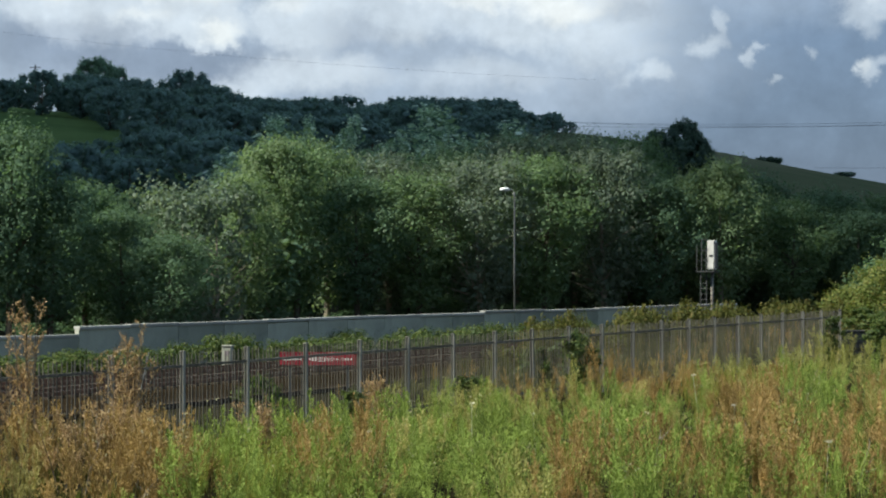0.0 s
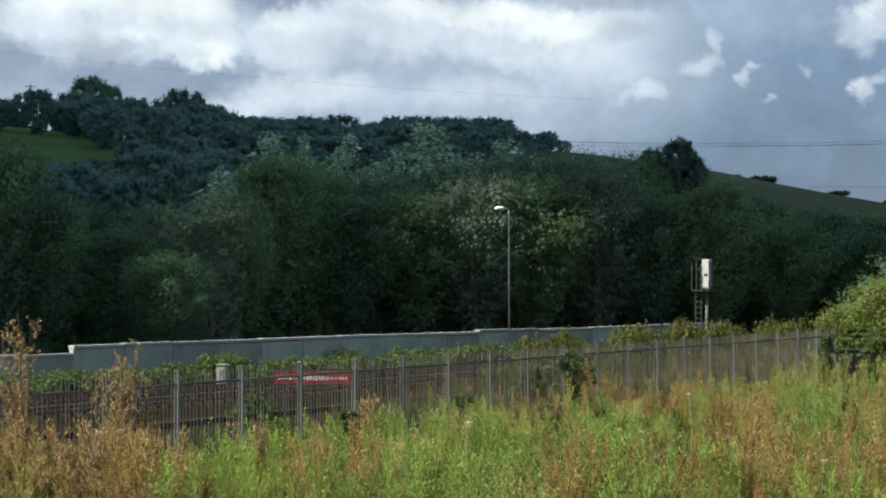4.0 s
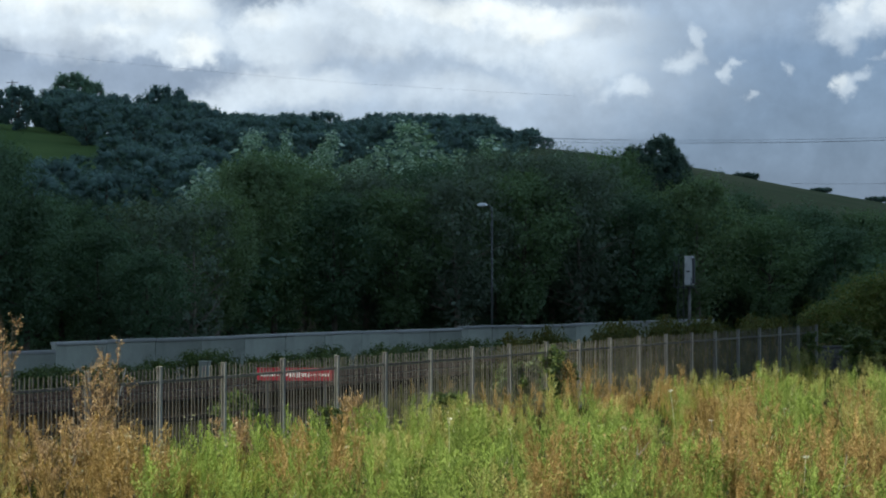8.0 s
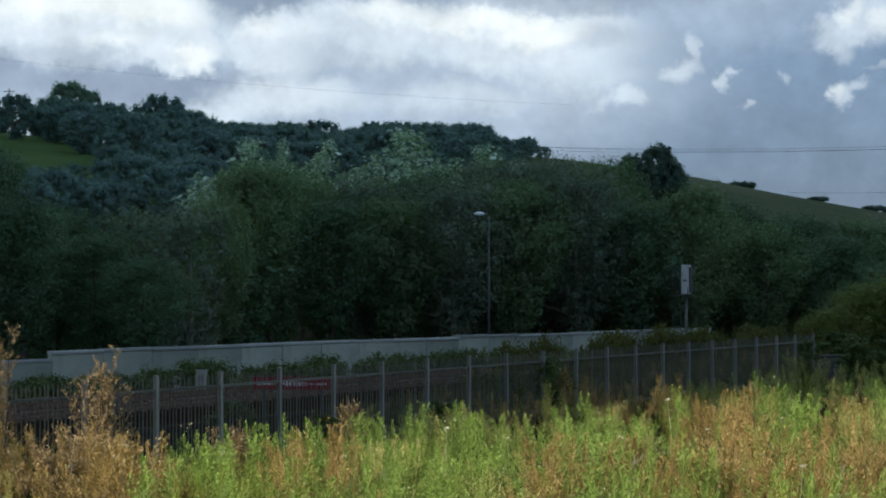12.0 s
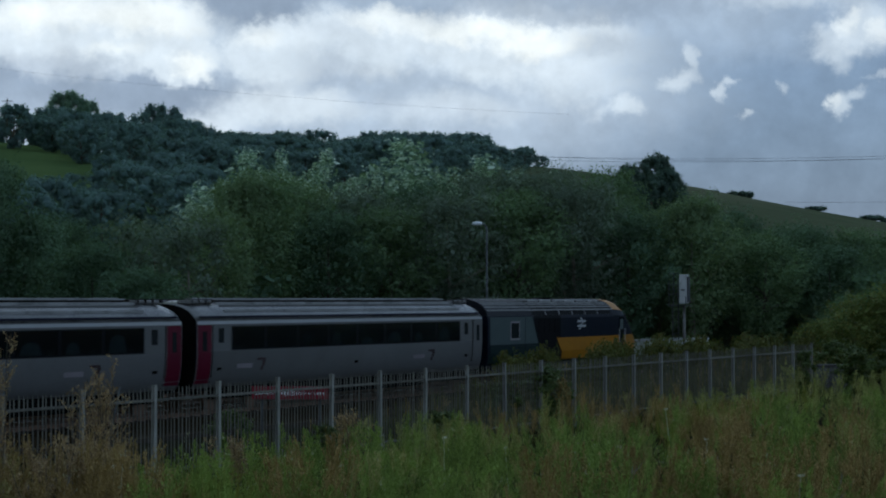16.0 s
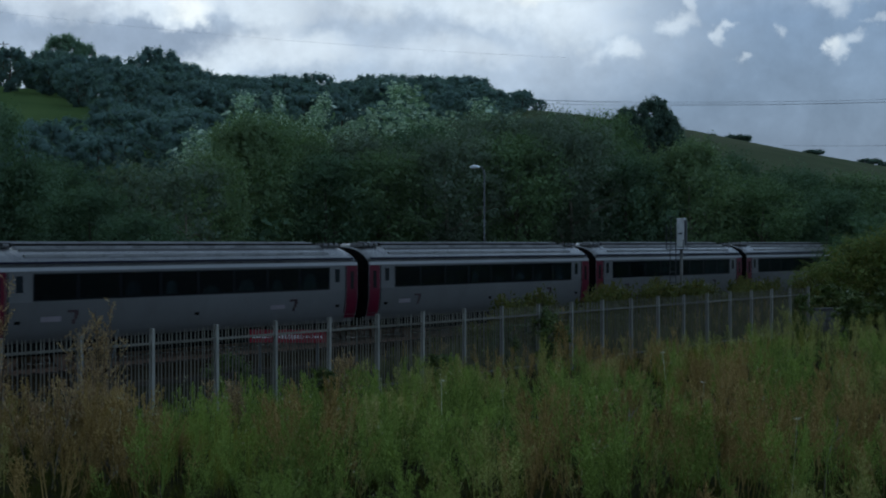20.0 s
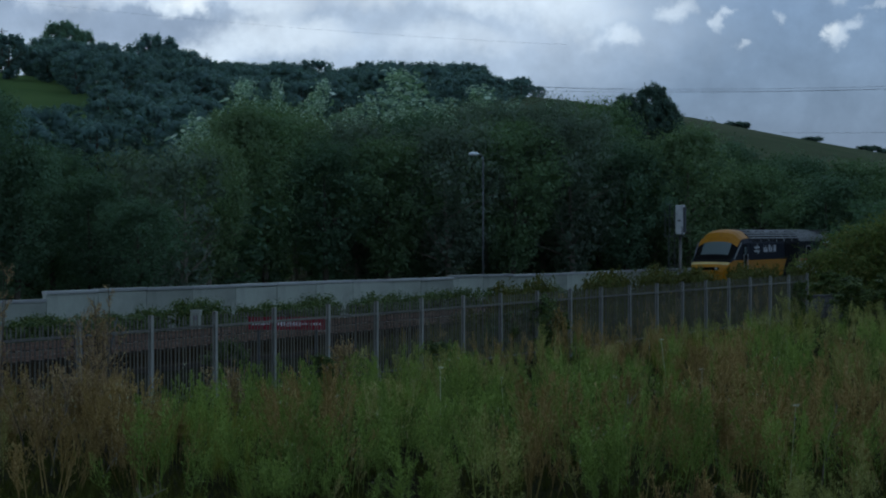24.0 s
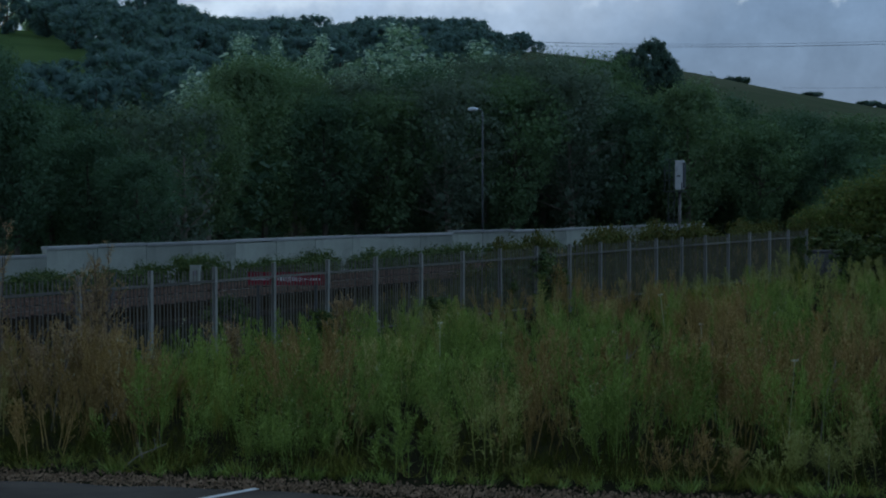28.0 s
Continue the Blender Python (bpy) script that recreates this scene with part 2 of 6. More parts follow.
def ground_shader():
    m = bpy.data.materials.new("ground_cover")
    m.use_nodes = True
    g = Nodes(m.node_tree)
    out = g.add("ShaderNodeOutputMaterial")
    vec = g.add("ShaderNodeTexCoord").outputs["Object"]
    xyz = g.add("ShaderNodeSeparateXYZ", ins={0: vec})
    far = g.ramp(xyz.outputs[1], 200.0, 300.0)
    big = g.noise(vec, 0.02, 5, 0.6).outputs["Fac"]
    mid = g.noise(vec, 0.3, 5, 0.65).outputs["Fac"]
    fine = g.noise(vec, 9.0, 5, 0.7).outputs["Fac"]
    soil = g.mix(g.ramp(mid, 0.35, 0.65), (0.017, 0.015, 0.009, 1), (0.028, 0.024, 0.015, 1))
    soil = g.mix(g.math("MULTIPLY", g.ramp(fine, 0.4, 0.7), 0.5), soil, (0.020, 0.028, 0.010, 1))
    # rough grazing on the open slope, a greener pasture on the other side of the wood
    grass = g.mix(g.ramp(big, 0.35, 0.65), (0.066, 0.084, 0.046, 1), (0.100, 0.108, 0.066, 1))
    grass = g.mix(g.math("MULTIPLY", g.ramp(mid, 0.4, 0.7), 0.4), grass, (0.085, 0.082, 0.052, 1))
    pasture = g.mix(g.ramp(big, 0.35, 0.65), (0.068, 0.108, 0.042, 1), (0.095, 0.140, 0.054, 1))
    grass = g.mix(g.ramp(xyz.outputs[0], -30.0, -50.0), grass, pasture)
    col = g.mix(far, soil, grass)
    b = g.add("ShaderNodeBsdfPrincipled", ins={"Base Color": col, "Roughness": 0.95, "Specular IOR Level": 0.0})
    bp = g.add("ShaderNodeBump", ins={"Strength": 0.7, "Distance": 0.06, "Height": fine})
    g.t.links.new(bp.outputs[0], b.inputs["Normal"])
    g.t.links.new(b.outputs[0], out.inputs[0])
    MATS["ground"] = m


ground_shader()
shader("galvanised", 0.65, 0.0, (0.235, 0.228, 0.20), 0.12, 4, 60, 0.001, stain=(0.17, 0.15, 0.12), stain_scale=2.5, stain_amount=0.5, each=True, spec=0.1)
shader("dull_steel", 0.7, 0.0, (0.150, 0.142, 0.120), 0.2, 4, 60, 0.001, stain=(0.10, 0.085, 0.065), stain_scale=2.5, stain_amount=0.4, each=True, spec=0.0)
shader("concrete", 0.85, 0, (0.305, 0.315, 0.262), 0.14, 0.5, 14, 0.004, stain=(0.15, 0.155, 0.13), stain_scale=0.35, stain_amount=0.55, each=True, spec=0.0)
shader("cap_concrete", 0.85, 0, (0.31, 0.31, 0.29), 0.1, 0.6, 14, 0.003, stain=(0.22, 0.225, 0.20), stain_scale=0.8, stain_amount=0.5, each=True, spec=0.0)
shader("asphalt", 0.9, 0, (0.088, 0.076, 0.064), 0.2, 0.7, 90, 0.006, stain=(0.062, 0.054, 0.047), stain_scale=0.4, stain_amount=0.5, spec=0.0)
shader("white_line", 0.7, 0, (0.62, 0.62, 0.60), 0.15, 3, 60, 0.002, stain=(0.25, 0.25, 0.25), stain_scale=5, stain_amount=0.6)
shader("gravel", 0.95, 0, (0.24, 0.165, 0.105), 0.5, 6, 30, 0.01, each=False, spec=0.0)
# Ballast and sleeper colours near black: shade behind the fence is in them
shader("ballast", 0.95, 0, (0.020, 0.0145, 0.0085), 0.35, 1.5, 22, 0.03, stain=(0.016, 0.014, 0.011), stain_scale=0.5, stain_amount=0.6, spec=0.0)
shader("shaded_sleeper_concrete", 0.9, 0, (0.042, 0.034, 0.026), 0.2, 2, 30, 0.004, stain=(0.045, 0.031, 0.021), stain_scale=1.5, stain_amount=0.6, each=True, spec=0.0)
shader("rail_steel", 0.45, 0.7, (0.20, 0.12, 0.08), 0.2, 3, 40, 0.002)
shader("bark", 0.9, 0, (0.11, 0.095, 0.072), 0.3, 2.5, 18, 0.02, spec=0.0)
shader("pale_bark", 0.85, 0, (0.25, 0.22, 0.17), 0.25, 2.5, 18, 0.01, spec=0.06)
shader("red_sign", 0.7, 0, (0.21, 0.022, 0.034), 0.15, 3, 50, stain=(0.13, 0.025, 0.035), stain_scale=2.0, stain_amount=0.5, spec=0.08)
shader("white_paint", 0.55, 0, (0.74, 0.74, 0.72), 0.08, 2, 40, stain=(0.42, 0.41, 0.38), stain_scale=1.6, stain_amount=0.5)
shader("dark_steel", 0.6, 0.4, (0.05, 0.052, 0.055), 0.2, 4, 40)
shader("cream_concrete", 0.85, 0, (0.48, 0.43, 0.33), 0.15, 3, 30, 0.003)
shader("lamp_grey", 0.5, 0.3, (0.12, 0.126, 0.126), 0.15, 3, 40)
shader("lamp_head", 0.35, 0.0, (0.75, 0.77, 0.78), 0.06, 3, 40)
shader("coach_silver", 0.45, 0.0, (0.108, 0.106, 0.102), 0.06, 0.8, 25, stain=(0.085, 0.08, 0.072), stain_scale=0.7, stain_amount=0.4, spec=0.2)
shader("coach_roof", 0.30, 0.0, (0.130, 0.127, 0.122), 0.2, 0.7, 20, stain=(0.03, 0.03, 0.03), stain_scale=0.6, stain_amount=0.7, spec=0.5)
shader("coach_band", 0.4, 0.0, (0.004, 0.0045, 0.006), 0.1, 2, 30, spec=0.05)
shader("door_crimson", 0.35, 0.0, (0.085, 0.004, 0.016), 0.08, 2, 30, spec=0.1)
shader("skirt_black", 0.8, 0.0, (0.006, 0.006, 0.006), 0.3, 2, 25, stain=(0.013, 0.011, 0.009), stain_scale=1.2, stain_amount=0.6, spec=0.0)
shader("navy_paint", 0.45, 0.0, (0.0035, 0.0058, 0.0125), 0.15, 1.5, 30, stain=(0.012, 0.016, 0.022), stain_scale=0.9, stain_amount=0.35, spec=0.06)
shader("yellow_paint", 0.45, 0.0, (0.29, 0.122, 0.004), 0.08, 1.5, 30, stain=(0.19, 0.085, 0.008), stain_scale=1.0, stain_amount=0.4, spec=0.15)
# Nose yellow made paler: the sky's light on its top is in the colour
shader("skylit_yellow_paint", 0.4, 0.0, (0.42, 0.31, 0.12), 0.08, 1.5, 30, stain=(0.25, 0.18, 0.07), stain_scale=1.0, stain_amount=0.4, spec=0.3)
shader("gutter_navy", 0.5, 0.0, (0.008, 0.008, 0.024), 0.1, 1.5, 30, spec=0.1)
shader("emblem_red", 0.5, 0.0, (0.045, 0.026, 0.028), 0.25, 2, 30, spec=0.1)
# Window shapes: blurred reflections in the panes are put into these tones
shader("seat_reflection_pale", 0.9, 0.0, (0.040, 0.044, 0.046), 0.2, 3, 30, spec=0.05)
shader("seat_reflection_dark", 0.9, 0.0, (0.024, 0.027, 0.030), 0.2, 3, 30, spec=0.05)
shader("rib_grey", 0.5, 0.0, (0.27, 0.265, 0.255), 0.15, 0.8, 25, stain=(0.07, 0.068, 0.064), stain_scale=0.9, stain_amount=0.6, spec=0.2)
shader("black_paint", 0.6, 0.0, (0.0028, 0.003, 0.0034), 0.2, 1.5, 30, spec=0.05)
shader("pale_green_paint", 0.35, 0.0, (0.058, 0.078, 0.076), 0.06, 1.5, 30, spec=0.1)
shader("dark_green_paint", 0.35, 0.0, (0.005, 0.016, 0.016), 0.1, 1.5, 30, spec=0.1)
shader("light_grey_paint", 0.35, 0.0, (0.17, 0.165, 0.15), 0.06, 1.5, 30, spec=0.1)
shader("dark_grey_paint", 0.5, 0.0, (0.009, 0.010, 0.013), 0.12, 1.5, 30, spec=0.08)
shader("red_stripe", 0.35, 0.0, (0.24, 0.012, 0.02), 0.06, 1.5, 30, spec=0.1)
shader("decal_white", 0.4, 0.0, (0.36, 0.36, 0.36), 0.05, 2, 40)
shader("mast_grey", 0.8, 0, (0.16, 0.155, 0.14), 0.2, 3, 30, stain=(0.07, 0.05, 0.035), stain_scale=1.5, stain_amount=0.7, spec=0.1)
shader("decal_grey", 0.4, 0.0, (0.20, 0.17, 0.18), 0.1, 2, 40)
shader("cable", 0.6, 0.3, (0.05, 0.05, 0.055), 0.1, 2, 20)
shader("stone_wall", 0.9, 0, (0.12, 0.115, 0.105), 0.3, 1.2, 12, 0.01, stain=(0.07, 0.08, 0.05), stain_scale=0.9, stain_amount=0.6, spec=0.0)
glassy("window_glass")


def clear_glass():
    """Thin tinted pane: most light passes, a little is mirrored."""
    m = bpy.data.materials.new("clear_glass")
    m.use_nodes = True
    g = Nodes(m.node_tree)
    out = g.add("ShaderNodeOutputMaterial")
    a = g.add("ShaderNodeBsdfTransparent", ins={"Color": (0.72, 0.78, 0.80, 1)})
    b = g.add("ShaderNodeBsdfGlossy", ins={"Color": (1, 1, 1, 1), "Roughness": 0.05})
    mx = g.add("ShaderNodeMixShader", ins={0: 0.035})
    g.t.links.new(a.outputs[0], mx.inputs[1])
    g.t.links.new(b.outputs[0], mx.inputs[2])
    g.t.links.new(mx.outputs[0], out.inputs[0])
    MATS["clear_glass"] = m


clear_glass()


def cloud_shader():
    """White cloud that thins out to nothing at its ragged rim."""
    m = bpy.data.materials.new("cloud_white")
    m.use_nodes = True
    g = Nodes(m.node_tree)
    out = g.add("ShaderNodeOutputMaterial")
    vec = g.add("ShaderNodeTexCoord").outputs["Object"]
    rim = g.add("ShaderNodeAttribute")
    rim.attribute_name = "depth"
    puffs = g.noise(vec, 0.03, 5, 0.6).outputs["Fac"]
    body = g.add("ShaderNodeBsdfDiffuse", ins={"Color": (0.85, 0.86, 0.88, 1)})
    thin = g.add("ShaderNodeBsdfTransparent")
    cover = g.ramp(g.math("ADD", rim.outputs["Fac"], g.math("MULTIPLY", g.math("SUBTRACT", puffs, 0.5), 8.0)), 0.0, 13.0)
    mx = g.add("ShaderNodeMixShader", ins={0: cover})
    g.t.links.new(thin.outputs[0], mx.inputs[1])
    g.t.links.new(body.outputs[0], mx.inputs[2])
    g.t.links.new(mx.outputs[0], out.inputs[0])
    MATS["cloud_white"] = m


cloud_shader()
# Windscreen base colour is pale: the sky's reflection is put into it
glassy("windscreen", (0.10, 0.12, 0.12), 0.08)
shader("dull_white", 0.6, 0, (0.46, 0.46, 0.44), 0.12, 2, 40, stain=(0.22, 0.21, 0.19), stain_scale=1.6, stain_amount=0.5)
leafy("ash_leaves", [(0.125, 0.192, 0.100), (0.146, 0.219, 0.114), (0.176, 0.243, 0.132)], 0.45, gloss=0.08)
leafy("willow_leaves", [(0.148, 0.214, 0.110), (0.173, 0.244, 0.128), (0.208, 0.269, 0.148)], 0.45, gloss=0.08)
leafy("brownish_leaves", [(0.131, 0.174, 0.125), (0.167, 0.205, 0.158), (0.143, 0.201, 0.143)], 0.42, gloss=0.08)
leafy("oak_leaves", [(0.093, 0.151, 0.091), (0.108, 0.172, 0.106), (0.127, 0.192, 0.116)], 0.42, gloss=0.06)
leafy("poplar_leaves", [(0.193, 0.281, 0.185), (0.264, 0.368, 0.255), (0.220, 0.307, 0.206), (0.579, 0.676, 0.562), (0.334, 0.438, 0.316)], 0.3, rough=0.45)
# Hill woods: distance haze is mixed into the leaf colour, pale and bluish
leafy("hazed_wood_leaves", [(0.127, 0.196, 0.185), (0.135, 0.207, 0.194), (0.142, 0.216, 0.200)], 0.35, gloss=0.05, patch=0.06)
# Sunlight on these hilltop crowns is put into a lighter green
leafy("sunlit_beech_leaves", [(0.135, 0.215, 0.150), (0.170, 0.260, 0.180), (0.205, 0.300, 0.205)], 0.3, gloss=0.05)
leafy("dark_leaves", [(0.065, 0.103, 0.084), (0.079, 0.121, 0.095), (0.095, 0.137, 0.101)], 0.35, gloss=0.05)
leafy("bramble_leaves", [(0.037, 0.071, 0.017), (0.073, 0.110, 0.027), (0.122, 0.137, 0.037)], 0.35)
leafy("yellowish_leaves", [(0.079, 0.093, 0.024), (0.120, 0.116, 0.034), (0.064, 0.086, 0.024), (0.140, 0.110, 0.034)], 0.35, gloss=0.1)
leafy("weed_green", [(0.198, 0.203, 0.065), (0.285, 0.288, 0.094), (0.370, 0.370, 0.133), (0.236, 0.242, 0.075), (0.404, 0.392, 0.164)], 0.22, gloss=0.0, patch=0.7, swing=0.4)
leafy("weed_lush", [(0.138, 0.182, 0.046), (0.193, 0.265, 0.062), (0.260, 0.326, 0.086), (0.163, 0.217, 0.055), (0.293, 0.359, 0.110)], 0.22, gloss=0.0, patch=0.7, swing=0.4)
leafy("weed_dry", [(0.203, 0.136, 0.055), (0.300, 0.203, 0.083), (0.399, 0.292, 0.134), (0.247, 0.166, 0.065)], 0.22, gloss=0.0, patch=0.7, swing=0.4)
leafy("weed_dead", [(0.191, 0.117, 0.062), (0.371, 0.249, 0.140), (0.533, 0.411, 0.247)], 0.25, gloss=0.0)
leafy("weed_ochre", [(0.237, 0.212, 0.078), (0.337, 0.296, 0.116), (0.437, 0.396, 0.180), (0.265, 0.249, 0.085)], 0.22, gloss=0.0, patch=0.7, swing=0.4)
leafy("weed_straw", [(0.183, 0.186, 0.037), (0.260, 0.241, 0.063), (0.145, 0.186, 0.030), (0.328, 0.287, 0.090)], 0.4, gloss=0.0)
leafy("weed_flower", [(0.50, 0.48, 0.38), (0.62, 0.60, 0.52)], 0.3, gloss=0.0)
# Leaf colour darkened to hold the shade at the foot of the weeds
leafy("weed_under_shade", [(0.042, 0.054, 0.011), (0.079, 0.074, 0.019), (0.031, 0.046, 0.01)], 0.2, gloss=0.0)
leafy("weed_edge", [(0.084, 0.097, 0.021), (0.168, 0.167, 0.039), (0.270, 0.248, 0.073), (0.067, 0.092, 0.017)], 0.4, gloss=0.0, patch=0.7, swing=0.35)
leafy("hazel_leaves", [(0.121, 0.164, 0.044), (0.183, 0.202, 0.060), (0.100, 0.148, 0.044), (0.211, 0.186, 0.060)], 0.4, gloss=0.1)
# Darker olive than the field's weeds: shade behind the fence put into colour
leafy("shaded_rank_leaves", [(0.070, 0.082, 0.030), (0.105, 0.115, 0.045), (0.140, 0.125, 0.060), (0.060, 0.075, 0.026)], 0.3, gloss=0.0, patch=0.7, swing=0.35)
leafy("weed_fluff", [(0.34, 0.33, 0.20), (0.44, 0.42, 0.29), (0.28, 0.29, 0.15)], 0.3, gloss=0.0)

# ---- building helpers ----


class Shape:
    """Gathers simple solids into one mesh."""

    def __init__(self):
        self.v, self.f = [], []

    def add(self, verts, faces):
        n = len(self.v)
        self.v += [tuple(p) for p in verts]
        self.f += [tuple(i + n for i in q) for q in faces]
        return self

    def box(self, x0, x1, y0, y1, z0, z1, m=None):
        c = [Vector((x, y, z)) for z in (z0, z1) for y in (y0, y1) for x in (x0, x1)]
        if m:
            c = [m @ p for p in c]
        return self.add(c, [(0, 2, 3, 1), (4, 5, 7, 6), (0, 1, 5, 4), (2, 6, 7, 3), (0, 4, 6, 2), (1, 3, 7, 5)])

    def loft(self, rings, caps=True, closed=True):
        n = len(rings[0])
        verts = [p for r in rings for p in r]
        faces = []
        last = n if closed else n - 1
        for i in range(len(rings) - 1):
            for j in range(last):
                k = (j + 1) % n
                faces.append((i * n + j, i * n + k, (i + 1) * n + k, (i + 1) * n + j))
        if caps:
            faces.append(tuple(range(n - 1, -1, -1)))
            faces.append(tuple(range((len(rings) - 1) * n, len(rings) * n)))
        return self.add(verts, faces)

    def tube(self, path, radii, sides=6):
        rings = []
        pts = [Vector(p) for p in path]
        for i, p in enumerate(pts):
            d = (pts[min(i + 1, len(pts) - 1)] - pts[max(i - 1, 0)]).normalized()
            a = d.cross(Vector((0, 0, 1)) if abs(d.z) < 0.9 else Vector((1, 0, 0))).normalized()
            b = d.cross(a)
            r = radii[i] if isinstance(radii, (list, tuple)) else radii
            rings.append([p + (a * math.cos(2 * math.pi * k / sides) + b * math.sin(2 * math.pi * k / sides)) * r for k in range(sides)])
        return self.loft(rings)

    def prism(self, outline, y0, y1):
        """An outline in x and z, given thickness along y."""
        n = len(outline)
        v = [(x, y0, z) for x, z in outline] + [(x, y1, z) for x, z in outline]
        f = [tuple(range(n)), tuple(range(2 * n - 1, n - 1, -1))] + [(i, i + n, (i + 1) % n + n, (i + 1) % n) for i in range(n)]
        return self.add(v, f)

    def mesh(self, name, mat, bevel=0.0, smooth=False):
        bm = bmesh.new()
        vs = [bm.verts.new(p) for p in self.v]
        for q in self.f:
            try:
                bm.faces.new([vs[i] for i in q])
            except ValueError:
                pass
        bmesh.ops.recalc_face_normals(bm, faces=bm.faces)
        if bevel:
            bmesh.ops.bevel(bm, geom=list(bm.edges), offset=bevel, segments=1, affect="EDGES", clamp_overlap=True)
        for fc in bm.faces:
            fc.smooth = smooth
        me = bpy.data.meshes.new(name)
        bm.to_mesh(me)
        bm.free()
        me.materials.append(MATS[mat])
        return me


def part(name, shape, mat, parent=None, label="", bevel=0.0, smooth=False):
    ob = new(name, shape if isinstance(shape, bpy.types.Mesh) else shape.mesh(name, mat, bevel, smooth))
    ob.parent = parent
    if label:
        tagged(ob, label)
    return ob


def thing(name, m, label, category, group="", kind=""):
    ob = new(name)
    ob.empty_display_size = 0.3
    ob.matrix_world = m
    return tagged(ob, label, category, group, kind)


def quad_mesh(name, q, mat):
    """A mesh of loose quads from an array n x 4 x 3."""
    n = len(q)
    verts = q.reshape(-1, 3)
    me = bpy.data.meshes.new(name)
    me.vertices.add(n * 4)
    me.vertices.foreach_set("co", verts.astype(np.float32).ravel())
    me.loops.add(n * 4)
    me.loops.foreach_set("vertex_index", np.arange(n * 4, dtype=np.int32))
    me.polygons.add(n)
    me.polygons.foreach_set("loop_start", np.arange(0, n * 4, 4, dtype=np.int32))
    me.update(calc_edges=True)
    me.validate()
    me.materials.append(MATS[mat])
    return me


def join_quads(me, q, shape):
    """Adds loose quads to the faces of a Shape, as one mesh."""
    v = np.array(shape.v, dtype=np.float32).reshape(-1, 3)
    f = np.array(shape.f, dtype=np.int32).reshape(-1, 3)
    nv, nf, nq = len(v), len(f), len(q)
    me.vertices.add(nv + nq * 4)
    me.vertices.foreach_set("co", np.concatenate([v, q.reshape(-1, 3)]).astype(np.float32).ravel())
    me.loops.add(nf * 3 + nq * 4)
    me.loops.foreach_set("vertex_index", np.concatenate([f.ravel(), nv + np.arange(nq * 4, dtype=np.int32)]))
    me.polygons.add(nf + nq)
    me.polygons.foreach_set("loop_start", np.concatenate([np.arange(0, nf * 3, 3), nf * 3 + np.arange(0, nq * 4, 4)]).astype(np.int32))
    me.update(calc_edges=True)
    me.validate()


def ico():
    bm = bmesh.new()
    bmesh.ops.create_icosphere(bm, subdivisions=1, radius=1.0)
    bm.verts.ensure_lookup_table()
    v = np.array([p.co[:] for p in bm.verts])
    f = [tuple(x.index for x in fc.verts) for fc in bm.faces]
    bm.free()
    return v, f


ICO_V, ICO_F = ico()


def unit(a):
    return a / np.maximum(1e-9, np.linalg.norm(a, axis=-1, keepdims=True))


def leaves(centres, normals, length, width, rng, jitter=0.8, fold=0.25):
    """Rhombus leaves, folded a little along the middle, facing roughly along the normals."""
    n = len(centres)
    nn = unit(normals + rng.normal(0, jitter, (n, 3)))
    a = unit(np.cross(nn, rng.normal(0, 1, (n, 3))))
    b = np.cross(nn, a)
    L = (length * rng.uniform(0.6, 1.3, n))[:, None] * 0.5
    W = (width * rng.uniform(0.6, 1.3, n))[:, None] * 0.5
    return np.stack([centres - a * L, centres + b * W + nn * W * fold, centres + a * L, centres - b * W + nn * W * fold], axis=1)


# the railway runs past at this angle to the line of sight: s along it, d to its left
TURN = radians(26.88)


def rail(s, d, z=0.0):
    return Vector((s * math.sin(TURN) - d * math.cos(TURN), s * math.cos(TURN) + d * math.sin(TURN), z))


RAIL_TURN = 90 - 26.88
GROUND = -0.5
RIDGE_X = [-0.55, -0.33, -0.215, -0.133, -0.105, 0.032, 0.043, 0.12, 0.215, 0.333, 0.5, 0.9]
RIDGE_H = [50, 54, 50, 46, 43, 42, 42, 37, 27, 18, 10, 4]


def land(x, y):
    """Height of the ground: flat by the railway, a wooded hill beyond."""
    x, y = np.asarray(x, float), np.asarray(y, float)
    t = np.clip((y - 205) / 415.0, 0, 1)
    rise = t * t * (3 - 2 * t)
    ridge = np.interp(x / np.maximum(y, 60.0), RIDGE_X, RIDGE_H)
    back = np.clip((y - 640) / 1500.0, 0, 1)
    roll = 1.2 * np.sin(x * 0.031 + 1.0) * np.cos(y * 0.023) * rise
    # unseen rise added behind the car park to block low sky light
    u = np.clip((-60.0 - y) / 240.0, 0, 1)
    return GROUND + ridge * rise * (1 - 0.45 * back) + roll + 75.0 * u * u * (3 - 2 * u)


def build_ground():
    xs = np.concatenate([np.linspace(-3600, -500, 14), np.linspace(-420, 420, 85), np.linspace(500, 3600, 14)])
    ys = np.concatenate([np.linspace(-1500, -400, 5), np.linspace(-320, -80, 9), np.linspace(-60, 180, 25), np.linspace(190, 700, 86), np.linspace(760, 4400, 16)])
    X, Y = np.meshgrid(xs, ys)
    Z = land(X, Y)
    v = np.stack([X, Y, Z], -1).reshape(-1, 3)
    w = len(xs)
    f = [(j * w + i, j * w + i + 1, (j + 1) * w + i + 1, (j + 1) * w + i) for j in range(len(ys) - 1) for i in range(w - 1)]
    me = bpy.data.meshes.new("ground")
    me.from_pydata(v.tolist(), [], f)
    for p in me.polygons:
        p.use_smooth = True
    me.materials.append(MATS["ground"])
    tagged(new("ground", me), "rough grassy ground rising to a green hill", "ground", kind="structure")


build_ground()

